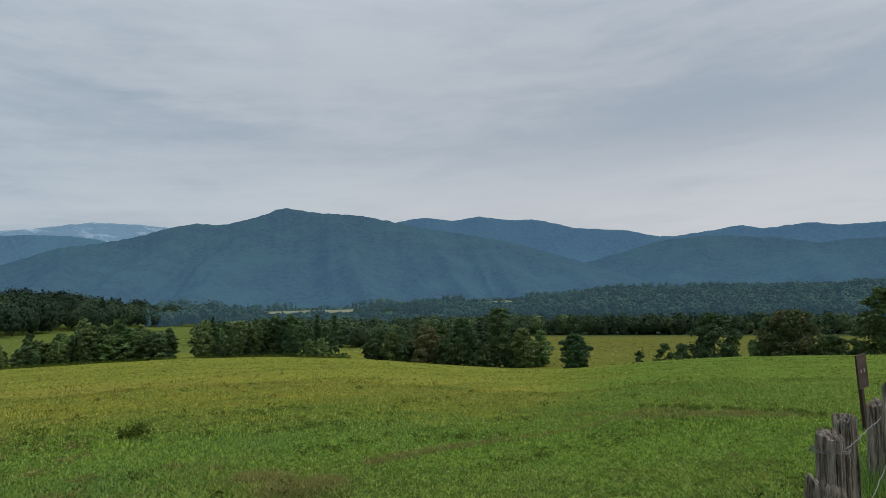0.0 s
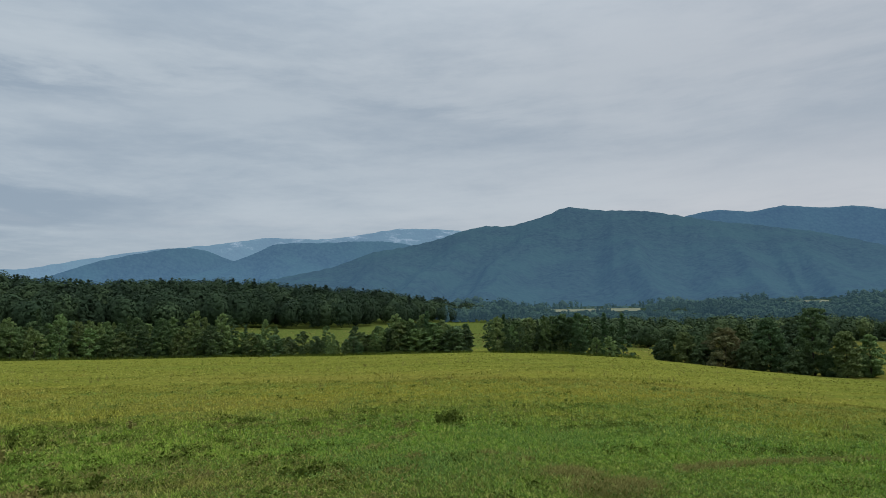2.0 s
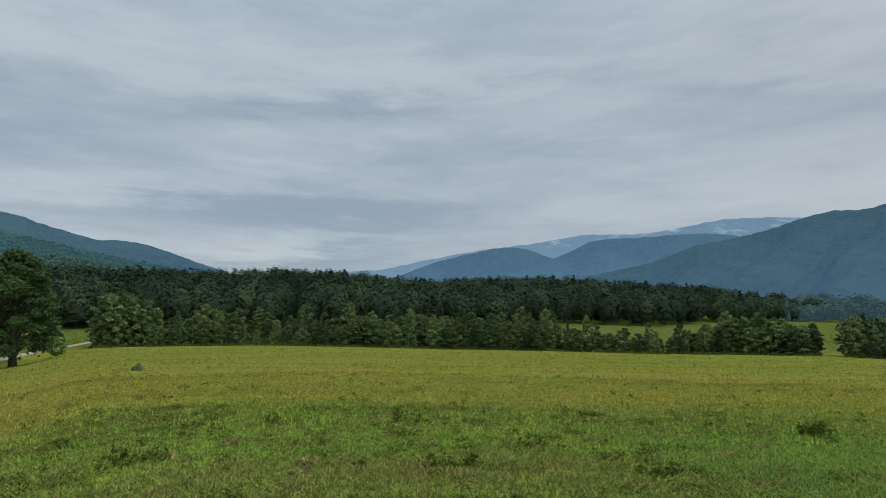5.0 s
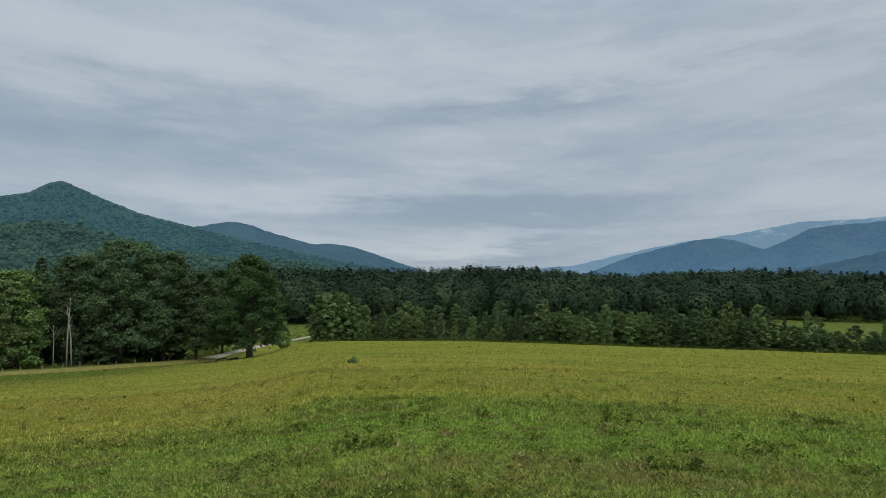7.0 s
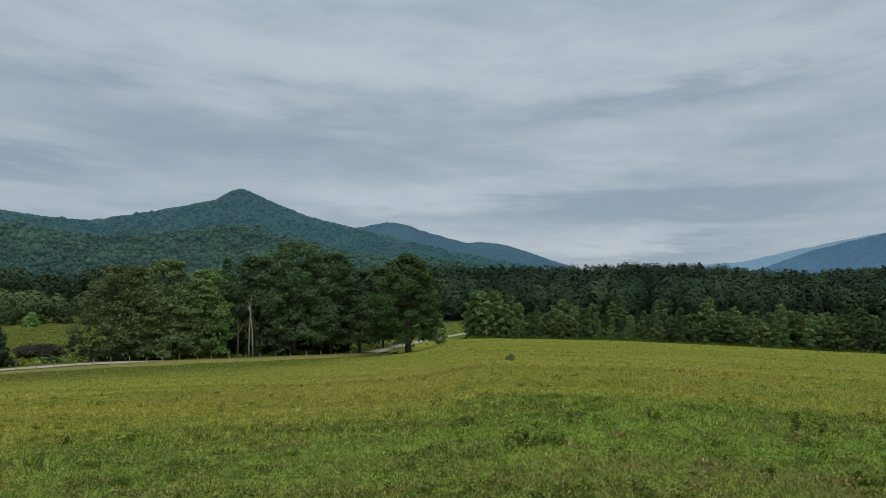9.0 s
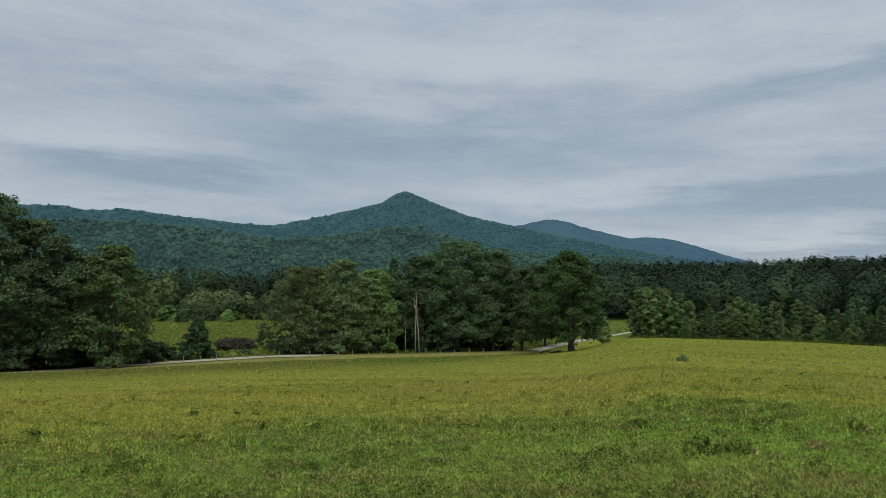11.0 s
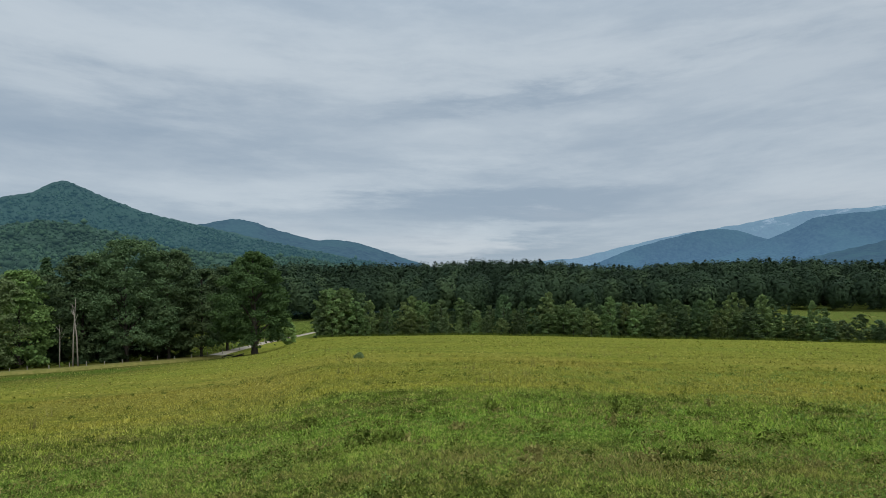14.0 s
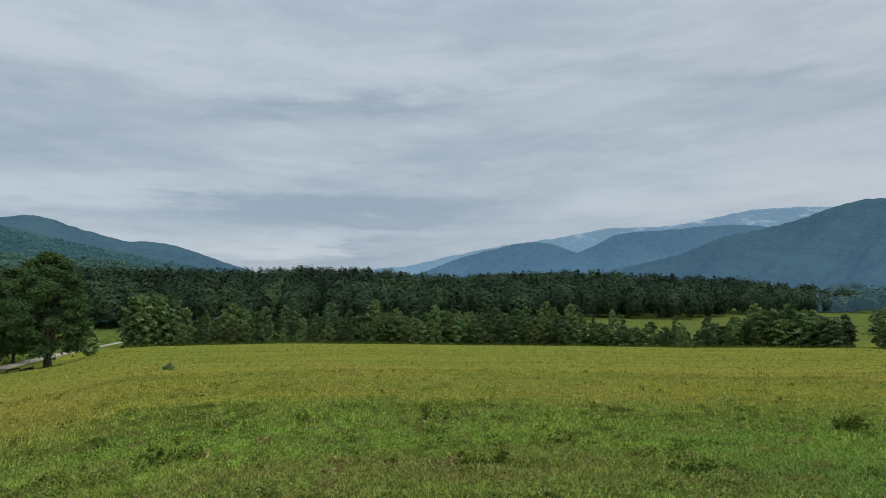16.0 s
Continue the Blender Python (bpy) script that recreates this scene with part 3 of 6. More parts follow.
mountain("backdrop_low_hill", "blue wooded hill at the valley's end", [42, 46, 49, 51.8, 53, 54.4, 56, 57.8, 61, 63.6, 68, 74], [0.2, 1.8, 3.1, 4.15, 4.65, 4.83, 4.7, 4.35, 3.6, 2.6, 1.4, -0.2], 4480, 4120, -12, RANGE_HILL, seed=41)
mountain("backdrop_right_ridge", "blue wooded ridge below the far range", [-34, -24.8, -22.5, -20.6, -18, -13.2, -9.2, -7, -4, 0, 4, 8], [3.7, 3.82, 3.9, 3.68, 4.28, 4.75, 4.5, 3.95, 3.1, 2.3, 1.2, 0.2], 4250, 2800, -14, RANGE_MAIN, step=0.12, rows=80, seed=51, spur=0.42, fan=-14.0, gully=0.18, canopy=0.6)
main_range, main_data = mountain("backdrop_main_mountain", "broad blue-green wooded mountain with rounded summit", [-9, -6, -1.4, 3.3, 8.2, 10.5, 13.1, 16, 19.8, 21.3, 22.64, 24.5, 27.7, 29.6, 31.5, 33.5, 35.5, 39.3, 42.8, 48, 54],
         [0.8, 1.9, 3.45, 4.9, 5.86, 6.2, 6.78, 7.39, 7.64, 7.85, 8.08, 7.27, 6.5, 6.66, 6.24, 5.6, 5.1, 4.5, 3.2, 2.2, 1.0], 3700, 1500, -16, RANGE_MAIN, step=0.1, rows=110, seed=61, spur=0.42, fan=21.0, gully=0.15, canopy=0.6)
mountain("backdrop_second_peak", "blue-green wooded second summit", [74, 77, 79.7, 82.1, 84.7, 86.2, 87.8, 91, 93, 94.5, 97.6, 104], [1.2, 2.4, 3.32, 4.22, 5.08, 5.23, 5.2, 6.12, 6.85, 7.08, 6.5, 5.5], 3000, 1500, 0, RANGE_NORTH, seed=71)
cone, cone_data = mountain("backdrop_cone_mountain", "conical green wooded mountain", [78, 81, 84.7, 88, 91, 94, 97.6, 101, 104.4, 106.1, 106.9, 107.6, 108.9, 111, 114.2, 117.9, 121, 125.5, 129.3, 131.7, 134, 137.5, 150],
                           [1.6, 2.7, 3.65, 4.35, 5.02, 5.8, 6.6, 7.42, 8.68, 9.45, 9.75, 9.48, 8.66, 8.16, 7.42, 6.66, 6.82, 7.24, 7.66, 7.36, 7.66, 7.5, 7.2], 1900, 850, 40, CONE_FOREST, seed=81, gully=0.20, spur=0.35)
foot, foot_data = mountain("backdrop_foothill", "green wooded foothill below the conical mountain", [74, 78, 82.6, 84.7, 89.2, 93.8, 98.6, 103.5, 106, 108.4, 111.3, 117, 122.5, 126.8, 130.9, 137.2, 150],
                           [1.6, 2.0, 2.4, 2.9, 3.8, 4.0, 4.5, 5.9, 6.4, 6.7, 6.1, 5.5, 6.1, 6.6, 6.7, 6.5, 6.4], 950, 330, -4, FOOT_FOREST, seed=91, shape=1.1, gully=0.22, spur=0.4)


# ---- foliage ----
def leaf_quads(centers, normals, size, rs, jitter=0.6, aspect=0.75):
    """Corners of one leaf spray a centre, facing roughly along its normal."""
    n = len(centers)
    nn = normals + rs.normal(0, jitter, (n, 3))
    nn /= np.linalg.norm(nn, axis=1)[:, None] + 1e-9
    t = np.cross(nn, rs.normal(0, 1, (n, 3)))
    t /= np.linalg.norm(t, axis=1)[:, None] + 1e-9
    b = np.cross(nn, t)
    sz = (np.asarray(size) * rs.uniform(0.6, 1.35, n))[:, None]
    t, b = t * sz * 0.5, b * sz * 0.5 * aspect
    sag = nn * sz * 0.18
    return np.stack([centers - t - sag, centers - b * 0.9, centers + t - sag, centers + b * 0.9], 1).reshape(-1, 3)


def ball(level):
    bm = bmesh.new()
    bmesh.ops.create_icosphere(bm, subdivisions=level, radius=1.0)
    v = np.array([tuple(q.co) for q in bm.verts])
    f = np.array([[q.index for q in t.verts] for t in bm.faces])
    bm.free()
    return v, f


OCTA = (np.array([(1, 0, 0), (-1, 0, 0), (0, 1, 0), (0, -1, 0), (0, 0, 1), (0, 0, -1)], float),
        np.array([(0, 2, 4), (2, 1, 4), (1, 3, 4), (3, 0, 4), (2, 0, 5), (1, 2, 5), (3, 1, 5), (0, 3, 5)]))
BALLS = {0: OCTA, 1: ball(1)}


def foliage_mesh(name, cen, rad, level, sprays, mat, rs, squash=0.8, rough=0.16, core=0.86, smooth=False, corners=4, tone=None):
    """Leafy masses: one knobbly inner lobe a centre, with loose leaf sprays round them. tone: one value a corner, lobes first."""
    bv, bf = BALLS[level]
    k, m = len(cen), len(bv)
    lump = 1 + rs.normal(0, rough, (k, m, 1))
    v = cen[:, None, :] + bv[None] * np.array([1, 1, squash]) * (rad * core)[:, None, None] * lump
    v = v.reshape(-1, 3)
    f = (bf[None] + (np.arange(k) * m)[:, None, None]).reshape(-1)
    nq = len(sprays)
    me = bpy.data.meshes.new(name)
    me.vertices.add(len(v) + nq)
    me.vertices.foreach_set("co", np.concatenate([v, sprays]).astype(np.float32).ravel())
    me.loops.add(len(f) + nq)
    me.loops.foreach_set("vertex_index", np.concatenate([f, len(v) + np.arange(nq)]).astype(np.int32))
    nt = len(f) // 3
    me.polygons.add(nt + nq // corners)
    me.polygons.foreach_set("loop_start", np.concatenate([np.arange(nt) * 3, len(f) + np.arange(nq // corners) * corners]).astype(np.int32))
    if smooth:
        me.polygons.foreach_set("use_smooth", np.arange(nt + nq // corners) < nt)
    me.materials.append(mat)
    if tone is not None:
        kinds = me.attributes.new("tone", "FLOAT", "POINT")
        kinds.data.foreach_set("value", np.concatenate([np.repeat(tone[0], m), tone[1]]).astype(np.float32))
    me.update(calc_edges=True)
    return me


def tube(verts, faces, pts, radii, sides=8, cap=True):
    """Adds a tapered limb along pts."""
    base = len(verts)
    pts = [Vector(p) for p in pts]
    for i, p in enumerate(pts):
        d = (pts[min(i + 1, len(pts) - 1)] - pts[max(i - 1, 0)]).normalized()
        u = d.cross(Vector((0.31, 0.95, 0.12))).normalized()
        v = d.cross(u)
        for k in range(sides):
            a = math.tau * k / sides
            verts.append(p + (u * math.cos(a) + v * math.sin(a)) * radii[i])
    for i in range(len(pts) - 1):
        for k in range(sides):
            a, b = base + i * sides + k, base + i * sides + (k + 1) % sides
            faces.append((a, b, b + sides, a + sides))
    if cap:
        faces.append(tuple(base + (len(pts) - 1) * sides + k for k in range(sides)))
        faces.append(tuple(base + sides - 1 - k for k in range(sides)))


ENVELOPE = {
    "cone": lambda u: 0.06 + 0.94 * (1 - u) ** 0.9,
    "oak": lambda u: np.sin(np.pi * np.clip(0.20 + 0.72 * u, 0, 1)) ** 0.75,
    "pillar": lambda u: np.sin(np.pi * np.clip(0.14 + 0.80 * u, 0, 1)) ** 0.5,
    "round": lambda u: np.sin(np.pi * np.clip(0.24 + 0.70 * u, 0, 1)) ** 0.7,
    "egg": lambda u: np.sin(np.pi * np.clip(0.30 + 0.68 * u ** 1.1, 0, 1)) ** 0.75,
}


def crown_boughs(rs, h, w, clear, count, form):
    """Centres and radii of the leafy boughs of a crown of height h and width w that starts at `clear`."""
    u = (np.arange(count) + rs.uniform(0.1, 0.9, count)) / count
    a = np.arange(count) * 2.39996 + rs.uniform(-0.5, 0.5, count)
    prof = ENVELOPE[form](u)
    rad = w * rs.uniform(0.125, 0.20, count) * (0.45 + 0.62 * prof) * (0.72 if form == "cone" else 1.0) * min(1.0, (34.0 / count) ** 0.35)
    lop = 1 + 0.13 * np.sin(a + rs.uniform(0, 6)) + 0.10 * np.sin(2 * a + rs.uniform(0, 6))
    reach = np.clip(w * 0.5 * prof * lop * rs.uniform(0.86, 1.1, count) - rad * 0.7, 0.02, None)
    q = reach * np.sqrt(rs.uniform(0.22, 1, count))
    z = np.clip(clear + (h - clear) * u, clear * 0.8 + rad * 0.4, h - rad * 0.62)
    return np.stack([q * np.cos(a), q * np.sin(a), z], 1), rad


def dome(rs, n, low):
    """Directions over a ball, from height `low` up."""
    z = rs.uniform(low, 1, n)
    a = rs.uniform(0, math.tau, n)
    q = np.sqrt(np.clip(1 - z * z, 0, 1))
    return np.stack([q * np.cos(a), q * np.sin(a), z], 1)


UP = np.array([0.0, 0.0, 1.0])


def bough_leaves(cen, rad, clumps, per, size, rs, flat=0.66, low=-0.35):
    """Places and facings of the leaves: each bough is a heap of clumps, each clump a heap of leaves that face up and out."""
    k = len(cen)
    d = dome(rs, k * clumps, low)
    out = np.repeat(cen - cen.mean(axis=0), clumps, axis=0) * np.array([1, 1, 0.3])
    out /= np.linalg.norm(out, axis=1)[:, None] + 1e-6
    d = d + out * 0.45
    d /= np.linalg.norm(d, axis=1)[:, None]
    br = np.repeat(rad, clumps)
    cc = np.repeat(cen, clumps, axis=0) + d * (br * rs.uniform(0.55, 1.0, k * clumps))[:, None] * np.array([1, 1, flat])
    cr = br * rs.uniform(0.30, 0.52, k * clumps)
    e = dome(rs, len(cc) * per, -0.45)
    p = np.repeat(cc, per, axis=0) + e * (np.repeat(cr, per) * rs.uniform(0.5, 1.08, len(e)))[:, None] * np.array([1, 1, 0.72])
    return p, e * 0.55 + UP * 0.55


def leaf_triangles(centers, normals, size, rs, jitter=0.45):
    """Corners of one three-cornered leaf spray a centre."""
    n = len(centers)
    nn = normals + rs.normal(0, jitter, (n, 3))
    nn /= np.linalg.norm(nn, axis=1)[:, None] + 1e-9
    t = np.cross(nn, rs.normal(0, 1, (n, 3)))
    t /= np.linalg.norm(t, axis=1)[:, None] + 1e-9
    b = np.cross(nn, t)
    sz = (np.asarray(size) * rs.uniform(0.6, 1.35, n))[:, None] * 0.62
    return np.stack([centers - t * sz - b * sz * 0.5, centers + t * sz - b * sz * 0.5, centers + b * sz], 1).reshape(-1, 3)


def make_tree(name, label, seed, h, w, clear, leaf, form="round", lobes=60, per=60, size=0.45, trunk=0.035, squash=0.66, bark=None, stems=1, group="", fine=True):
    """One tree at the origin: a trunk with limbs that fork into the boughs, and a crown of leaves in clumps."""
    rs = np.random.RandomState(seed)
    boughs = int(np.clip(lobes * (0.62 if fine else 0.5), 9, 90))
    cen, rad = crown_boughs(rs, h, w, clear, boughs, form)
    root = tagged(new(name), label, "tree", group)
    v, f = [], []
    for sidx in range(stems):
        ox, oy = (0, 0) if stems == 1 else rs.uniform(-w * 0.2, w * 0.2, 2)
        lean = rs.uniform(-0.03, 0.03, 2) * h
        tr = h * trunk * 0.5 * (1 if stems == 1 else 0.6)
        pts = [(ox, oy, -0.4), (ox * 1.02, oy * 1.02, 0.25), (ox + lean[0] * 0.1, oy + lean[1] * 0.1, 0.06 * h + 0.3), (ox + lean[0] * 0.3, oy + lean[1] * 0.3, clear + 0.2 * h), (ox + lean[0] * 0.7, oy + lean[1] * 0.7, h * 0.6), (ox + lean[0], oy + lean[1], h * 0.92)]
        tube(v, f, pts, [tr * 1.55, tr * 1.15, tr * 0.98, tr * 0.8, tr * 0.45, tr * 0.1], 9)
        for c in cen[rs.permutation(boughs)[: max(5, min(22, boughs // 2))]]:
            z0 = max(clear * 0.8, c[2] - 0.5 * math.hypot(c[0], c[1]) - 0.06 * h)
            k = min(1.0, z0 / h)
            s = Vector((ox + lean[0] * k, oy + lean[1] * k, z0))
            e = Vector(c)
            m = s.lerp(e, 0.5) + Vector((0, 0, 0.03 * h))
            tube(v, f, [s, m, e], [tr * 0.40, tr * 0.25, tr * 0.07], 5, False)
    t = new("trunk", mesh_from("trunk", v, f, bark or bark_mat, True))
    t.parent = root
    clumps = 12 if fine else 8
    p, nn = bough_leaves(cen, rad, clumps, max(8, per * 7 // (2 * clumps)) if fine else max(8, per // clumps), size, rs, squash, -0.6 if form == "cone" else -0.35)
    inner = leaf_triangles(np.repeat(cen, 16, axis=0) + rs.normal(0, 0.36, (boughs * 16, 3)) * np.repeat(rad, 16)[:, None], dome(rs, boughs * 16, -1), size * 1.2, rs, 0.5)
    sprays = np.concatenate([leaf_triangles(p, nn, size * (0.76 if fine else 1.0), rs, 0.55), inner])
    c = new("crown", foliage_mesh("crown", cen, rad, 1, sprays, leaf, rs, squash, 0.25, 0.28, corners=3))
    c.parent = root
    return root


def put(ob, az, r, turn=0.0, scale=(1, 1, 1), sink=0.1, dz=0.0):
    p = place(az, r)
    ob.location = (p.x, p.y, p.z - sink + dz)
    ob.rotation_euler = (0, 0, turn)
    ob.scale = scale
    return ob


def again(ob, az, r, turn, scale, label="", sink=0.1):
    p = place(az, r)
    o = copy_thing(ob, Matrix.Translation((p.x, p.y, p.z - sink)) @ Matrix.Rotation(turn, 4, "Z"))
    o.scale = scale
    if label:
        tagged(o, label)
    return o


def top(el, r, az):
    """Tree height that reaches elevation el (degrees) at bearing az and distance r."""
    return EYE + r * math.tan(radians(el)) - z_at(az, r)


# the lone oak by the road
LEAF_DARK = leaf_material("dark_oak_leaves", (0.034, 0.066, 0.018), (0.062, 0.112, 0.028), (0.070, 0.125, 0.030))
put(make_tree("oak_tree", "large dark-green oak standing alone on the pasture's edge", 5, top(4.35, 120, 92.6), 15.2, 2.0, LEAF_DARK, "egg", 145, 120, 0.36, 0.062), 93.1, 120, 0.4)

rt = random.Random(4)
# grove behind the road
GROVE = "grove behind the road"
grove = [
    ("maple_tree", "broad olive-green maple at the grove's end", 115.4, 124, 3.2, 11.5, LEAF_MAPLE, "round", 110),
    ("maple_tree", "broad olive-green maple in the grove", 112.4, 125, 3.75, 12.0, LEAF_MAPLE, "round", 110),
    ("maple_tree", "bright green maple with spreading crown", 109.6, 127, 2.9, 9.5, LEAF_YOUNG, "round", 80),
    ("pine_tree", "dark pine rising among the broadleaf trees", 108.0, 136, 3.9, 8.0, LEAF_PINE, "cone", 70),
    ("oak_tree", "tall dark oak in the grove", 105.6, 130, 4.0, 11.0, LEAF_OAK, "oak", 110),
    ("oak_tree", "tallest oak of the grove", 102.6, 128, 5.25, 13.5, LEAF_OAK, "oak", 130),
    ("oak_tree", "tall dark oak at the grove's edge", 99.6, 130, 4.4, 11.0, LEAF_OAK, "oak", 110),
    ("oak_tree", "dark oak beside the road", 97.2, 131, 2.9, 9.0, LEAF_OAK, "oak", 90),
    ("oak_tree", "dark oak behind the lone oak", 95.2, 150, 3.1, 10.0, LEAF_OAK, "oak", 90),
    ("oak_tree", "shaded oak deep in the grove", 104.0, 142, 4.2, 11.0, LEAF_OAK, "oak", 80),
    ("oak_tree", "shaded oak deep in the grove", 100.5, 143, 4.3, 11.0, LEAF_OAK, "oak", 80),
    ("oak_tree", "shaded oak deep in the grove", 108.5, 145, 3.0, 11.0, LEAF_OAK, "oak", 80),
]
for i, (nm, lab, az, r, el, w, leaf, form, lob) in enumerate(grove):
    h = top(el, r, az)
    put(make_tree(nm, lab, 100 + i, h, w * 1.28, h * (0.03 if leaf in (LEAF_MAPLE, LEAF_YOUNG) else 0.12), leaf, form, lob, 105, 0.36, 0.03, group=GROVE), az, r, rt.uniform(0, 6))
under = make_tree("bush", "dark green undergrowth bush in the grove's shade", 160, 3.0, 4.2, 0.05, LEAF_OAK, "round", 30, 40, 0.46, 0.02, group=GROVE)
put(under, 117.2, 126)
for i in range(21):
    a = 116.5 - i * 0.85 + rt.uniform(-0.3, 0.3)
    sc = rt.uniform(0.5, 1.25)
    again(under, a, 127 + rt.uniform(0, 22), rt.uniform(0, 6), (sc * 1.3, sc * 1.3, sc))
for i in range(20):
    a = 143 - i * 0.85 + rt.uniform(-0.3, 0.3)
    sc = rt.uniform(0.6, 1.2)
    again(under, a, 111 + rt.uniform(0, 10), rt.uniform(0, 6), (sc * 1.4, sc * 1.4, sc), "dark green undergrowth bush at the wood's edge")

# big trees at the left end of the road
WOOD = "wood by the road"
left = [
    ("oak_tree", "huge dark oak beside the road", 138.9, 106, 8.2, 16.0, LEAF_OAK, "oak", 150),
    ("oak_tree", "huge dark oak beside the road", 135.6, 106, 6.4, 11.0, LEAF_OAK, "oak", 120),
    ("oak_tree", "dark oak in the wood's edge", 133.2, 112, 4.4, 8.0, LEAF_OAK, "oak", 80),
    ("locust_tree", "light-leaved locust with open olive crown", 129.9, 106, 4.7, 9.0, ROW_OLIVE, "round", 90),
    ("oak_tree", "dark oak in the wood behind the locust", 131.5, 118, 3.2, 9.0, LEAF_OAK, "oak", 70),
    ("oak_tree", "dark oak outside the fence line", 147.0, 108, 8.0, 15.0, LEAF_OAK, "oak", 110),
]
for i, (nm, lab, az, r, el, w, leaf, form, lob) in enumerate(left):
    h = top(el, r, az)
    put(make_tree(nm, lab, 140 + i, h, w * 1.3, h * 0.03, leaf, form, lob, 110, 0.36, 0.03, group=WOOD), az, r, rt.uniform(0, 6))

# meadow cedar and shrubs
put(make_tree("cedar_tree", "small dark conical cedar in the meadow", 170, top(-0.8, 122, 123.9), 8.4, 0.05, LEAF_OAK, "cone", 120, 90, 0.34, 0.03), 123.9, 118)
put(make_tree("sapling", "small young tree in the meadow", 171, 3.6, 2.6, 0.8, LEAF_OAK, "round", 16, 50, 0.35, 0.03), 118.9, 140)
put(make_tree("shrub", "low green shrub alone on the mown field", 172, 0.27, 0.45, 0.02, LEAF_MAPLE, "round", 18, 60, 0.07, 0.03), 85.3, 29.4, sink=0.02)

# young trees along the field's far edge
YOUNG = "young trees along the field's edge"
young = []
for i in range(7):
    lf, fm = [(ROW_LIGHT, "pillar"), (ROW_OLIVE, "pillar"), (ROW_LIGHT, "round"), (ROW_DARK, "round"), (LEAF_PINE, "cone"), (ROW_OLIVE, "round"), (ROW_LIGHT, "pillar")][i]
    lab = ["slender light-green young poplar", "slender olive young tree", "bushy light-green young tree", "dark rounded young oak", "dark conical young cedar", "olive bushy young maple", "pale green young sapling"][i]
    nm = ["young_poplar", "young_tree", "young_tree", "young_oak", "young_cedar", "young_maple", "young_poplar"][i]
    young.append((nm, lab, make_tree(nm, lab + " at the field's edge", 200 + i, 10.0, [3.9, 4.4, 5.4, 5.6, 4.4, 5.6, 3.3][i], 0.3, lf, fm, 50, 110, 0.40, 0.02, squash=0.95, group=YOUNG, fine=False)))
EDGE_TOP_AZ = [8, 12, 15.4, 23.5, 28.4, 31, 35, 42, 47, 53, 57.4, 62, 67, 71, 75, 77.2, 79.5, 82.8, 85.6, 87.6]
EDGE_TOP_EL = [-2.0, -1.9, -1.5, -1.5, -1.0, -1.7, -0.8, -2.3, -1.9, -0.9, -0.6, -0.4, -0.15, -0.5, -0.5, -0.7, 0.0, -0.7, 0.85, 0.6]
used = set()


def edge_tree(k, az, r, el, wide=1.0):
    nm, lab, ob = young[k]
    h = top(el, r, az)
    sc = (h / 10 * wide, h / 10 * wide, h / 10)
    if k in used:
        again(ob, az, r, rt.uniform(0, 6.28), sc)
    else:
        used.add(k)
        put(ob, az, r, rt.uniform(0, 6.28), sc)


az = 87.3
while az > 18:
    e = float(np.interp(az, EDGE_TOP_AZ, EDGE_TOP_EL)) + rt.uniform(-1.0, 0.6)
    r = float(np.interp(az, EDGE_AZ, EDGE_R)) + rt.uniform(6, 16)
    gap = 40 < az < 51 and rt.random() < 0.25
    if not gap and not (29.3 < az < 30.9):
        edge_tree(rt.choice([0, 0, 1, 2, 3, 3, 4, 4, 5, 6]), az, r, e, rt.uniform(0.85, 1.15))
    az -= rt.uniform(0.42, 0.8)
# understory along the same edge
az = 87.5
while az > 19:
    if not (29.3 < az < 30.9):
        edge_tree(rt.choice([2, 3, 5]), az, float(np.interp(az, EDGE_AZ, EDGE_R)) + rt.uniform(3, 10), float(np.interp(az, EDGE_TOP_AZ, EDGE_TOP_EL)) - rt.uniform(1.0, 1.8), rt.uniform(1.2, 1.7))
    az -= rt.uniform(0.8, 1.6)

az = 87.4
while az > 51:
    edge_tree(rt.choice([2, 3, 5, 3]), az, float(np.interp(az, EDGE_AZ, EDGE_R)) + rt.uniform(14, 30), float(np.interp(az, EDGE_TOP_AZ, EDGE_TOP_EL)) - rt.uniform(0.5, 1.1), rt.uniform(1.2, 1.6))
    az -= rt.uniform(0.6, 1.0)

for a in (46.4, 45.2, 44.1, 43.0, 41.6, 40.3, 38.9, 37.8, 37.1, 36.2, 35.3, 34.6, 33.8, 33.0, 32.2, 28.9, 28.1, 27.2, 26.1, 25.0, 23.8):
    edge_tree(rt.choice([1, 2, 3, 5]), a, float(np.interp(a, EDGE_AZ, EDGE_R)) + rt.uniform(5, 20), float(np.interp(a, EDGE_TOP_AZ, EDGE_TOP_EL)) - rt.uniform(0.0, 0.8), rt.uniform(1.2, 1.6))

# low bushy growth between them
az = 52.5
while az > 31.0:
    edge_tree(rt.choice([2, 3, 5, 5]), az, float(np.interp(az, EDGE_AZ, EDGE_R)) + rt.uniform(4, 14), float(np.interp(az, EDGE_TOP_AZ, EDGE_TOP_EL)) - rt.uniform(0.5, 1.3), rt.uniform(1.4, 2.0))
    az -= rt.uniform(0.5, 0.9)

for a, e, k in ((87.2, 0.7, 1), (86.7, 1.05, 0), (86.0, 0.9, 2), (85.3, 0.55, 0), (84.6, -0.1, 2), (82.0, -0.3, 4), (80.0, 0.2, 0), (79.2, -0.2, 2)):
    edge_tree(k, a, float(np.interp(a, EDGE_AZ, EDGE_R)) + rt.uniform(4, 9), e, 1.05)

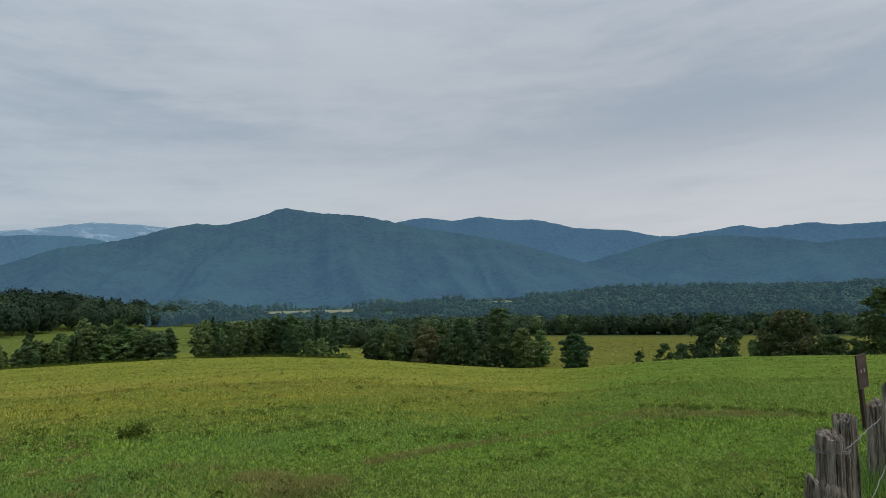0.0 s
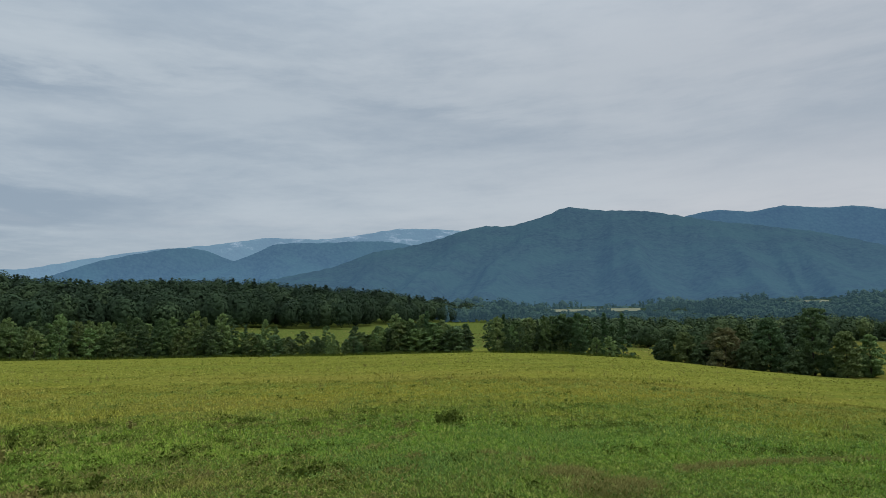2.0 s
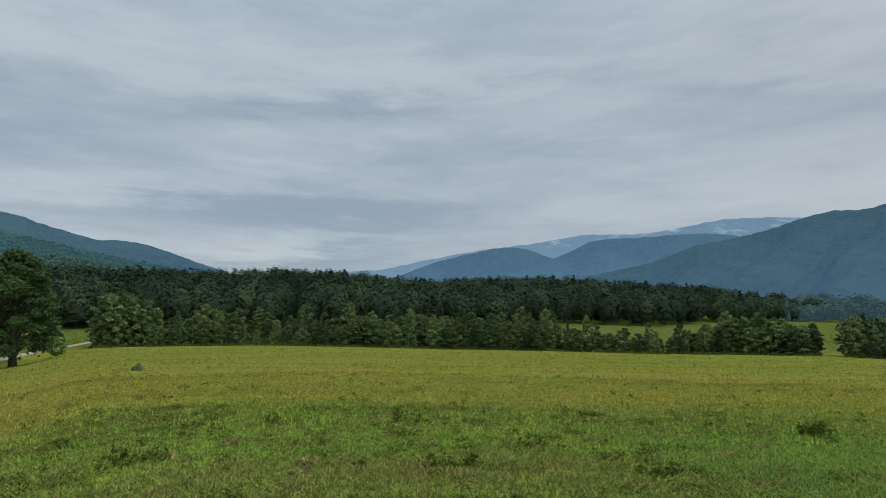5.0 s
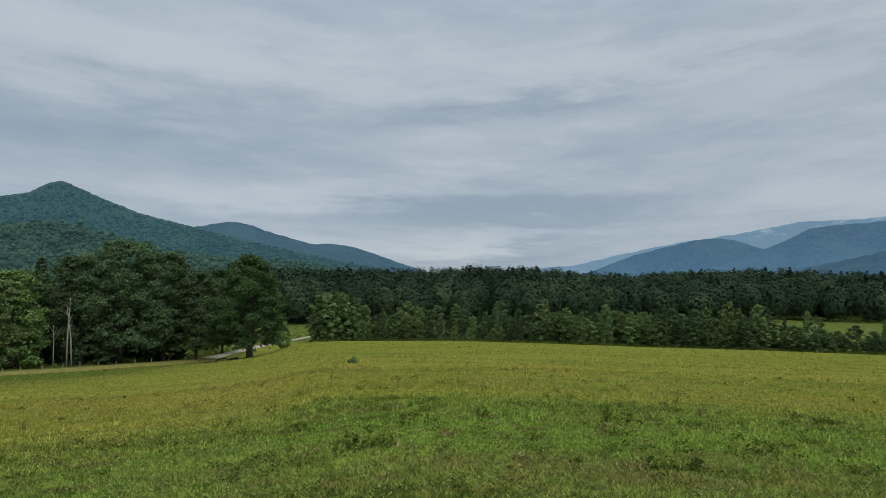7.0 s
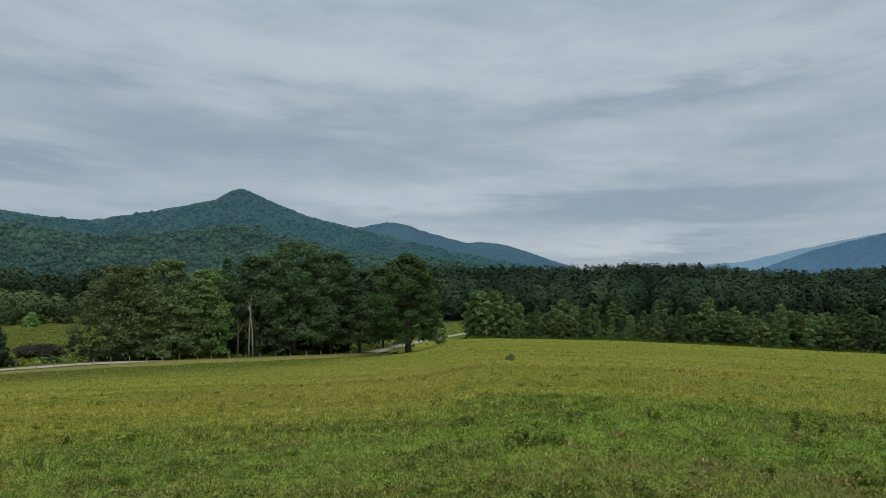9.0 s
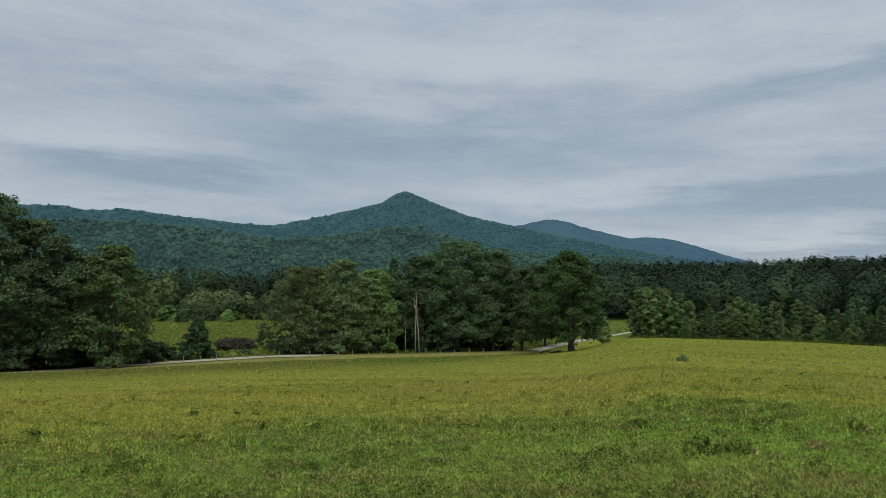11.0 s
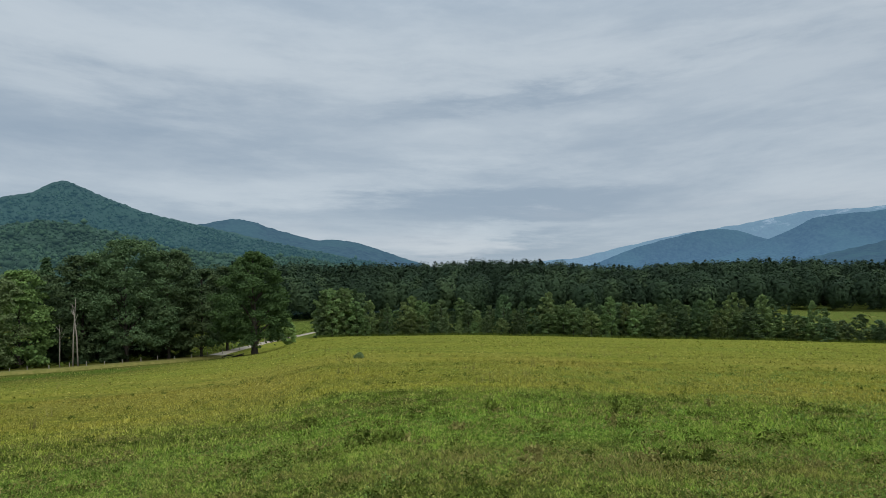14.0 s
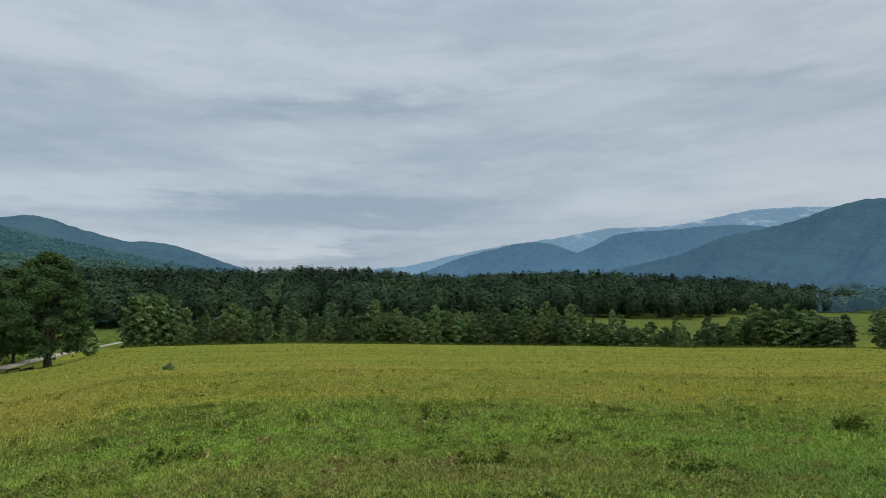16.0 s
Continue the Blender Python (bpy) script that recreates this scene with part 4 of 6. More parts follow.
# trees below the right-hand slope
SLOPE = "trees in the hollow beyond the field"
hollow = [
    ("cherry_tree", "tall dark cherry with pointed crown", 4.45, 146, -0.75, 6.6, ROW_DARK, "pillar", 90),
    ("hollow_tree", "dark rounded tree beside the cherry", 7.4, 148, -1.5, 6.4, ROW_DARK, "round", 70),
    ("bush", "olive and rust tinged rounded bush", 10.6, 150, -2.2, 7.5, LEAF_RUST, "round", 60),
    ("hollow_tree", "olive rounded tree in the hollow", 9.3, 154, -2.0, 6.0, ROW_OLIVE, "round", 60),
    ("hollow_tree", "light-green tree in the hollow", 13.6, 156, -2.6, 5.0, ROW_LIGHT, "round", 50),
    ("hollow_tree", "low green tree by the gap", 2.4, 143, -2.5, 5.6, ROW_OLIVE, "round", 60),
    ("hollow_tree", "light green tree by the gap", 0.9, 147, -2.7, 4.4, ROW_LIGHT, "round", 50),
    ("cedar_tree", "broad dark cedar on the slope", -2.0, 132, -3.05, 5.8, LEAF_PINE, "oak", 70),
    ("bush", "small bush on the slope's crest", -7.1, 126, -4.5, 2.6, ROW_DARK, "round", 20),
    ("bush", "green bush on the slope's crest", -9.1, 126, -3.9, 3.6, ROW_OLIVE, "round", 30),
    ("bush", "green bush on the slope's crest", -10.4, 126, -3.9, 3.4, ROW_DARK, "round", 30),
    ("pine_tree", "dark spreading pine with bare lower limbs", -12.8, 126, -1.5, 8.6, LEAF_PINE, "oak", 90),
    ("bush", "yellow-green bush beside the pine", -15.9, 122, -3.6, 3.6, ROW_LIGHT, "round", 30),
    ("oak_tree", "broad rust-tinged oak on the slope", -18.5, 122, -1.35, 10.2, LEAF_BRONZE, "oak", 90),
    ("oak_tree", "dark broad oak behind the rust-tinged one", -17.4, 128, -1.9, 8.0, ROW_DARK, "oak", 70),
    ("bush", "green bush below the oak", -21.0, 118, -3.2, 6.0, ROW_OLIVE, "round", 40),
    ("oak_tree", "tall green oak near the fence", -24.6, 114, 0.2, 8.5, ROW_OLIVE, "oak", 100),
    ("oak_tree", "tall green oak near the fence", -29.0, 112, 0.4, 9.0, ROW_DARK, "oak", 80),
]
for i, (nm, lab, az, r, el, w, leaf, form, lob) in enumerate(hollow):
    h = max(1.2, top(el, r, az))
    put(make_tree(nm, lab, 300 + i, h, w * 1.1, h * 0.03, leaf, form, lob, 90, 0.38, 0.03, group=SLOPE), az, r, rt.uniform(0, 6))


filler = make_tree("bush", "dark green rounded bush in the hollow", 340, 5.0, 5.2, 0.05, ROW_DARK, "round", 60, 44, 0.46, 0.02, group=SLOPE)
put(filler, 6.0, 150, 0.3)
for a, r, hgt, wd in ((8.6, 147, 1.15, 1.2), (5.6, 143, 0.85, 1.1), (3.2, 145, 0.8, 1.0), (11.8, 150, 0.9, 1.2), (15.0, 158, 0.95, 1.1), (12.6, 158, 1.2, 1.2), (1.6, 150, 0.8, 0.9), (-12.0, 128, 0.9, 1.1), (-14.0, 128, 0.85, 1.1), (-16.6, 127, 1.0, 1.3), (-19.6, 126, 1.15, 1.3), (-21.6, 122, 1.0, 1.2), (-22.8, 120, 1.25, 1.3), (-26.5, 116, 1.5, 1.5), (-11.2, 130, 0.7, 1.0)):
    again(filler, a, r, rt.uniform(0, 6), (wd, wd, hgt))


# ---- woods: uncountable trees in one mesh each ----
def wood(name, label, spots, mat, seed, lobes, per, size, bright=None):
    """spots: rows of x, y, z, height, width, kind (0 heaped broadleaf, 1 tiered pine). bright: raises the tone of a spot."""
    rs = np.random.RandomState(seed)
    cs, rads, twigs, ups, lobe_tone, twig_tone = [], [], [], [], [], []
    for x, y, z, h, w, kind, *clear in spots:
        skirt = clear[0] if clear else 0.15
        tone = rs.uniform(0, 1) * (0.55 if kind else 1.0) if bright is None else bright(x, y, rs)
        if kind:
            m = int(lobes * per * 1.15)
            tiers = max(5, int(h * (1 - skirt) / 1.5))
            layer = rs.randint(0, tiers, m)
            u = np.clip((layer + rs.normal(0.5, 0.24, m)) / tiers, 0, 0.99)
            shape = rs.uniform(0.7, 1.25, tiers)[layer]
            arm = rs.uniform(0, math.tau, 9)
            a = arm[rs.randint(0, 9, m)] + rs.normal(0, 0.30, m) + layer * 1.9
            q = w * 0.5 * (0.10 + 0.90 * (1 - u) ** 0.62) * np.sqrt(rs.uniform(0.02, 1, m)) * shape
            twigs.append(np.stack([x + np.cos(a) * q, y + np.sin(a) * q, z + h * (skirt + (1 - skirt) * u) - 0.10 * q], 1))
            ups.append(np.stack([np.cos(a) * 0.3, np.sin(a) * 0.3, np.full(m, 1.1)], 1))
            k = 7
            u = (np.arange(k) + 0.4) / k
            cs.append(np.stack([np.full(k, x), np.full(k, y), z + h * (0.10 + 0.74 * u)], 1))
            rads.append(w * 0.36 * (1 - 0.8 * u) ** 0.7)
        else:
            k = 4
            up, half = z + h * (0.5 + 0.5 * skirt), h * (1 - skirt) * 0.5
            cs.append(np.stack([x + rs.uniform(-0.1, 0.1, k) * w, y + rs.uniform(-0.1, 0.1, k) * w, up + half * np.array([-0.55, -0.15, 0.2, 0.5])], 1))
            rads.append(np.minimum(w * 0.42, half * 0.75) * np.array([0.9, 1.0, 0.9, 0.65]))
            m = int(lobes * per * (1.6 if skirt < 0.2 else 1.15))
            d = dome(rs, m, -0.95 if skirt < 0.2 else -0.5)
            waves = rs.normal(0, 1, (3, 5)) * rs.uniform(2.0, 4.5, 5)
            billow = np.abs(np.sin(d @ waves + rs.uniform(0, 6, 5))).mean(axis=1)
            out = (0.56 + 0.66 * billow) * rs.uniform(0.95, 1.03, m)
            twigs.append(np.array([x, y, up]) + d * out[:, None] * np.array([w * 0.5, w * 0.5, half]))
            ups.append(d + UP * 0.2)
        lobe_tone.append(np.full(k, tone))
        twig_tone.append(np.full(m * 3, tone))
    sprays = leaf_triangles(np.concatenate(twigs), np.concatenate(ups), size, rs, 0.24)
    me = foliage_mesh(name, np.concatenate(cs), np.concatenate(rads), 1, sprays, mat, rs, 0.8, 0.25, 0.62, corners=3, tone=(np.concatenate(lobe_tone), np.concatenate(twig_tone)))
    return tagged(new(name, me), label, "woods", kind="stuff")


rs = np.random.RandomState(77)
TOP_AZ = [27, 28.8, 32.5, 37.3, 44.5, 50.8, 57.4, 61, 66, 70.3, 74.7, 77, 86.6, 90, 100]
TOP_EL = [-0.6, -0.4, 0.4, 1.15, 1.85, 2.45, 2.4, 2.25, 2.75, 3.25, 3.3, 3.2, 3.3, 3.5, 3.4]
FRONT_AZ = [27, 30, 35, 42, 51, 60, 92, 100]
FRONT_R = [640, 600, 480, 365, 322, 310, 305, 300]
spots = []
for _ in range(940):
    az = rs.uniform(27, 100)
    r0 = float(np.interp(az, FRONT_AZ, FRONT_R))
    d = rs.uniform(0, 1) ** 0.75 * 130
    r = r0 + d
    el = float(np.interp(az, TOP_AZ, TOP_EL))
    h = top(el, r0 + 95, az) if d > 90 else top(el, r0 + 95, az) * (0.62 + 0.35 * d / 90)
    pine = rs.rand() < (0.42 if d > 60 else 0.2)
    h = max(7.0, h * rs.uniform(0.88, 1.02) + (rs.uniform(0, 1.0) if pine and d > 70 else 0) + z_at(az, r0 + 95) - z_at(az, r) if d > 90 else h * rs.uniform(0.75, 1.05))
    x, y = polar(az, r)
    spots.append((float(x), float(y), z_at(az, r), h, rs.uniform(6, 8.5) if pine else rs.uniform(8.5, 14), pine, 0.1 if d < 42 else 0.25))
for az in np.arange(29, 99, 0.5):
    r = float(np.interp(az, FRONT_AZ, FRONT_R)) + rs.uniform(118, 150)
    h = top(float(np.interp(az, TOP_AZ, TOP_EL)) - rs.uniform(0.1, 0.5), r, az)
    x, y = polar(az + rs.uniform(-0.15, 0.15), r)
    spots.append((float(x), float(y), z_at(az, r), max(8.0, h), rs.uniform(10, 13), False, 0.4))
wood("pine_and_oak_wood", "dense dark-green wood of pines and oaks beyond the meadow", spots, FOREST, 12, 9, 56, 0.86)

# woods behind the left meadow, up to the foothill
spots = []
for _ in range(560):
    az, r = rs.uniform(93, 150), rs.uniform(255, 400)
    if r < 300 and rs.rand() < 0.4:
        continue
    x, y = polar(az, r)
    spots.append((float(x), float(y), z_at(az, r), rs.uniform(7, 12) if r < 290 else rs.uniform(13, 21), rs.uniform(6, 10), rs.rand() < 0.3))
wood("meadow_edge_wood", "green wood of mixed trees behind the meadow", spots, BELT_FOREST, 13, 8, 30, 0.85,
     lambda x, y, q: q.uniform(0.7, 1.4) if math.hypot(x, y) < 300 else q.uniform(0, 0.8))


def slope_crowns(name, label, data, az_lim, s_lim, count, mat, seed, w, lobes, per, size):
    a, s, R, Z = data
    rs = np.random.RandomState(seed)
    out = []
    for _ in range(count):
        i = rs.uniform(0, len(a) - 1.001)
        if not az_lim[0] < a[0] + i * (a[1] - a[0]) < az_lim[1]:
            continue
        j = rs.uniform(s_lim[0], s_lim[1]) * (len(s) - 3)
        i0, j0 = int(i), int(j)
        fi, fj = i - i0, j - j0
        bil = lambda M: (M[j0, i0] * (1 - fi) + M[j0, i0 + 1] * fi) * (1 - fj) + (M[j0 + 1, i0] * (1 - fi) + M[j0 + 1, i0 + 1] * fi) * fj
        x, y = polar(a[0] + i * (a[1] - a[0]), bil(R))
        ww = w * float(np.clip(rs.lognormal(-0.1, 0.5), 0.4, 2.2))
        out.append((float(x), float(y), float(bil(Z)), ww, rs.rand()))
    c, rad, tone = [], [], []
    for x, y, z, ww, p in out:
        for _ in range(lobes):
            q = rs.uniform(-0.3, 0.3, 2) * ww
            c.append((x + q[0], y + q[1], z + ww * rs.uniform(-0.1, 0.26 + 0.2 * (p > 0.8))))
            rad.append(ww * rs.uniform(0.36, 0.55))
            tone.append(p)
    c, rad, tone = np.array(c), np.array(rad), np.array(tone)
    d = dome(rs, len(c) * per, 0.05)
    t = np.repeat(c, per, axis=0) + d * np.repeat(rad, per)[:, None] * np.array([1, 1, 0.8]) * rs.uniform(0.8, 1.1, len(d))[:, None]
    v = leaf_triangles(t, d * 0.6 + UP * 0.5, np.repeat(np.clip(rad * 0.6, 0.5, size), per), rs, 0.35)
    me = foliage_mesh(name, c, rad, 0, v, mat, rs, 0.85, 0.25, 0.85, True, corners=3, tone=(tone, np.repeat(tone, per * 3)))
    return tagged(new(name, me), label, "woods", kind="stuff")


# solid treetops whose material gives off painted haze
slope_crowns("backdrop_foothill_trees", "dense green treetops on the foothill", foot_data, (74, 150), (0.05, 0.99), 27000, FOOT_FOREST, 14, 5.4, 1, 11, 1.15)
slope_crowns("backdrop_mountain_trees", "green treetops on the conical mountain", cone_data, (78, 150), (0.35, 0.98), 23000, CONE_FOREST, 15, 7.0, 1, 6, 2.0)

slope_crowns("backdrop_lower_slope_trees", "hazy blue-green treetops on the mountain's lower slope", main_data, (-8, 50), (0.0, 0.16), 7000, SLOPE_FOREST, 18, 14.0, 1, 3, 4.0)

# valley woods and tree belts to the right
spots = []
for _ in range(340):
    az, r = rs.uniform(-34, 3), rs.uniform(335, 365)
    x, y = polar(az, r)
    spots.append((float(x), float(y), z_at(az, r), top(-1.45, 350, az) * rs.uniform(0.6, 1.08), rs.uniform(5, 9), rs.rand() < 0.5))
for _ in range(480):
    az, r = rs.uniform(2, 29), rs.uniform(215, 400)
    x, y = polar(az, r)
    spots.append((float(x), float(y), z_at(az, r), top(-1.35, r, az) * rs.uniform(0.42, 1.08), rs.uniform(5, 10), rs.rand() < 0.3))
wood("valley_tree_belt", "dark belt of trees across the valley floor", spots, BELT_FOREST, 16, 7, 26, 0.7)
spots = []
for _ in range(3600):
    az, r = rs.uniform(-36, 34), rs.uniform(520, 1450)
    if (16.3 < az < 24.7 and 1060 < r < 1420) or (2.9 < az < 6.5 and 1200 < r < 1330):
        continue
    open_land = 12 < az < 27 and r < 1090
    scrub = (open_land and rs.rand() < 0.8) or (2 < az < 7.5 and r > 850 and rs.rand() < 0.6)
    stand = 0.5 + 0.85 * float(value_noise(np.array(az / 2.6 + 50), np.array(r / 110.0), 5))
    x, y = polar(az, r)
    spots.append((float(x), float(y), z_at(az, r), rs.uniform(1.6, 3.2) if scrub else rs.uniform(5, 9) if open_land else rs.uniform(12, 18) * stand if not (2 < az < 7.5 and r > 850) else rs.uniform(4, 7), rs.uniform(6, 11) if open_land else rs.uniform(9, 15), rs.rand() < 0.2))
# this forest's haze is emission in its material too
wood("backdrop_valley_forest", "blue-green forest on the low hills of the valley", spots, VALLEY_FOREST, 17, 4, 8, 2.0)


stubble_mat, n = material("pale_stubble")
p = n.add("ShaderNodeNewGeometry", 0)
f = n.noise(p, 0.02, 5.0, 0.6)
finish(n, n.mix(f, (0.11, 0.14, 0.08), (0.23, 0.225, 0.145)), 0.95)
for a0, a1, r0, r1 in ((16.8, 24.2, 1120, 1400), (3.2, 6.2, 1230, 1310)):
    FR, FA = np.meshgrid(np.linspace(r0, r1, 12), np.linspace(a0, a1, 30), indexing="ij")
    FR = FR + ripple(FA, FR * 0.01, 2.0, 12) * 25
    FX, FY = polar(FA, FR)
    tagged(new("valley_field", grid_mesh("valley_field", FX, FY, height(FA, FR) + 0.6, stubble_mat)), "pale stubble field far down the valley", "field", kind="structure")


# ---- road ----
def strip(name, path, width, mat, lift, label, category, taper=0.0):
    pts = [place(a, r) for a, r in path]
    fine = []
    for i in range(len(pts) - 1):
        p0, p1, p2, p3 = pts[max(i - 1, 0)], pts[i], pts[i + 1], pts[min(i + 2, len(pts) - 1)]
        for k in range(8):
            t = k / 8
            fine.append(0.5 * ((2 * p1) + (p2 - p0) * t + (2 * p0 - 5 * p1 + 4 * p2 - p3) * t * t + (3 * p1 - p0 - 3 * p2 + p3) * t ** 3))
    v = []
    for i, p in enumerate(fine):
        d = (fine[min(i + 1, len(fine) - 1)] - fine[max(i - 1, 0)])
        k = min(1.0, (i + 1) / (len(fine) * taper)) if taper else 1.0
        s = Vector((-d.y, d.x, 0)).normalized() * width / 2 * (0.3 + 0.7 * k)
        for q, up in ((p - s * 1.15, -0.35), (p - s, lift * k), (p, lift * k + 0.06), (p + s, lift * k), (p + s * 1.15, -0.35)):
            r = math.hypot(q.x, q.y)
            v.append((q.x, q.y, z_at(math.degrees(math.atan2(-q.x, q.y)), r) + up))
    f = [(i * 5 + k, i * 5 + k + 1, i * 5 + k + 6, i * 5 + k + 5) for i in range(len(fine) - 1) for k in range(4)]
    return tagged(new(name, mesh_from(name, v, f, mat, True)), label, category, kind="structure")


ROAD = [(160, 98), (145, 99), (134, 105), (129.4, 109), (123.2, 113), (116.5, 118), (110.8, 119), (103, 123), (98, 131), (96.2, 138), (95.2, 146), (94.2, 156), (93, 168), (91.6, 186), (89.4, 212), (87.6, 238), (85, 265)]
VERGE = [(a, r - 6.4) for a, r in ROAD if a > 95]
verge_mat, n = material("dry_verge_grass")
p = n.add("ShaderNodeNewGeometry", 0)
f = n.noise(p, 1.2, 6.0, 0.7)
finish(n, n.mix(n.ramp(f, 0.3, 0.7), (0.115, 0.128, 0.028), (0.215, 0.190, 0.062)), 0.95, f, 0.6, 0.05, 0.1)
strip("verge", [q for q in VERGE if q[0] > 108], 6.0, verge_mat, 0.05, "strip of pale dry grass beside the lane", "verge")
strip("verge", [(a, r - 3.6) for a, r in ROAD if 96 < a < 117], 5.0, verge_mat, 0.34, "low bank of dry grass before the lane", "verge", 0.25)
strip("road", ROAD, 2.2, gravel_mat, 0.10, "pale gravel lane curving past the oak", "road")


# ---- near fence, sign, roadside posts ----
def part(name, me, parent, label=""):
    o = new(name, me)
    o.parent = parent
    if label:
        o["label"] = label
    return o


def aim(az, el, r):
    """A point at bearing az and elevation el from the eye, r metres away on the plan."""
    x, y = polar(az, r)
    return Vector((float(x), float(y), EYE + r * math.tan(radians(el))))


def post_mesh(base, head, radius, seed, slant=0.0, sides=28, rough=0.14, flat=0.8):
    """A weathered split post with grooves, a rough uneven top and a slight taper."""
    rp = random.Random(seed)
    base, head = Vector(base), Vector(head)
    d = head - base
    rows = 16
    prof = [1 + rp.uniform(-rough, rough) for _ in range(sides)]
    for k in range(0, sides, 4):
        prof[(k + rp.randint(0, 1)) % sides] -= rp.uniform(0.06, 0.22)
    chip = [0.0] * sides
    for _ in range(4):
        k0, deep = rp.randrange(sides), rp.uniform(0.12, 0.45) * radius
        for j in range(rp.randint(2, 5)):
            chip[(k0 + j) % sides] = deep * rp.uniform(0.6, 1.1)
    turn = rp.uniform(0, 6)
    v, f = [], []
    for i in range(rows + 1):
        t = i / rows
        c = base + d * t + Vector((rp.uniform(-1, 1), rp.uniform(-1, 1), 0)) * radius * 0.03
        for k in range(sides):
            a = math.tau * k / sides
            q = radius * prof[k] * (1.10 - 0.16 * t) * (1 + 0.05 * math.sin(5 * t + k))
            o = Vector((math.cos(a) * q, math.sin(a) * q * flat, 0))
            o.rotate(Euler((0, 0, turn)))
            z = (slant * math.cos(a) + rp.uniform(-0.012, 0.016) - (chip[k] if sides > 20 else 0.0)) * (t ** 6)
            v.append(c + o + Vector((0, 0, z)))
    for i in range(rows):
        for k in range(sides):
            a, b = i * sides + k, i * sides + (k + 1) % sides
            f.append((a, b, b + sides, a + sides))
    m = len(v)
    ring = v[rows * sides:]
    for k in range(sides):
        v.append(ring[k].lerp(head, 0.45) + Vector((0, 0, rp.uniform(-0.025, 0.01))))
    v.append(head + Vector((0, 0, -0.015)))
    for k in range(sides):
        a, b = rows * sides + k, rows * sides + (k + 1) % sides
        f.append((a, b, m + (k + 1) % sides, m + k))
        f.append((m + k, m + (k + 1) % sides, m + sides))
    return mesh_from("post", v, f, post_mat, False)


def foot_of(az, r):
    p = place(az, r)
    return Vector((p.x, p.y, p.z - 0.15))


fence = tagged(new("wire_fence"), "old grey split-post fence with sagging barbed wire", "fence")
POSTS = [  # bearing, distance, elevation of the top, radius, slant of the top
    (-20.4, 4.6, -10.35, 0.096, 0.01),
    (-21.3, 4.78, -11.9, 0.042, 0.03),
    (-21.5, 5.25, -9.05, 0.088, 0.01),
    (-19.85, 4.22, -13.75, 0.108, 0.05),
    (-23.5, 6.3, -7.9, 0.068, 0.03),
    (-24.35, 7.3, -6.6, 0.075, 0.02),
]
for i, (a, r, e, q, sl) in enumerate(POSTS):
    head = aim(a, e, r)
    part("post", post_mesh(foot_of(a + 0.25, r), head, q, 40 + i, sl), fence, "weathered grey split post with rough top")


def wire_mesh(pts, radius=0.0028, barbs=True, seed=1):
    rw = random.Random(seed)
    v, f = [], []
    pts = [Vector(p) for p in pts]
    line = []
    for i in range(len(pts) - 1):
        p0, p1, p2, p3 = pts[max(i - 1, 0)], pts[i], pts[i + 1], pts[min(i + 2, len(pts) - 1)]
        for k in range(10):
            t = k / 10
            line.append(0.5 * ((2 * p1) + (p2 - p0) * t + (2 * p0 - 5 * p1 + 4 * p2 - p3) * t * t + (3 * p1 - p0 - 3 * p2 + p3) * t ** 3) + Vector([rw.uniform(-0.004, 0.004) for _ in range(3)]))
    line.append(pts[-1])
    tube(v, f, line, [radius] * len(line), 6)
    if barbs:
        for p in line[4::7]:
            for _ in range(2):
                d = Vector([rw.uniform(-1, 1) for _ in range(3)]).normalized() * 0.018
                tube(v, f, [p - d, p + d], [radius * 0.7] * 2, 4)
    return mesh_from("wire", v, f, wire_mat, True)


part("wire", wire_mesh([aim(-20.9, -11.7, 4.52), aim(-22.2, -10.6, 5.0), aim(-22.9, -9.8, 5.5), aim(-23.6, -9.1, 6.15), aim(-24.2, -7.9, 6.7), aim(-24.7, -7.4, 7.2), aim(-27.5, -6.8, 9.0)]), fence, "slack barbed wire strand")
part("wire", wire_mesh([aim(-21.9, -15.8, 4.6), aim(-22.9, -14.3, 5.2), aim(-23.9, -12.0, 6.1), aim(-24.6, -10.0, 6.9), aim(-27.5, -8.6, 9.0)], seed=2), fence, "slack barbed wire strand")
part("wire", wire_mesh([aim(-23.0, -16.0, 5.1), aim(-24.1, -14.0, 6.0), aim(-25.0, -12.5, 7.0), aim(-27.5, -10.6, 9.0)], seed=3), fence, "slack barbed wire strand")
band = []
hc = aim(-20.4, -11.5, 4.6)
for k in range(13):
    a = math.tau * k / 12
    band.append(hc + Vector((math.cos(a) * 0.104, math.sin(a) * 0.092, 0.004 * math.sin(3 * a))))
part("wire_band", wire_mesh(band, 0.003, False, 4), fence, "rusty wire wound round a post")
part("wire_band", wire_mesh([p + Vector((0.002, 0.001, 0.012)) for p in band], 0.0026, False, 5), fence, "rusty wire wound round a post")


def box_mesh(name, lo, hi, mat, bevel=0.0):
    bm = bmesh.new()
    bmesh.ops.create_cube(bm, size=1.0)
    lo, hi = Vector(lo), Vector(hi)
    for q in bm.verts:
        q.co = Vector([(lo[i] + hi[i]) / 2 + q.co[i] * (hi[i] - lo[i]) for i in range(3)])
    if bevel:
        bmesh.ops.bevel(bm, geom=bm.edges[:], offset=bevel, segments=2, affect="EDGES")
    me = bpy.data.meshes.new(name)
    bm.to_mesh(me)
    bm.free()
    me.materials.append(mat)
    return me


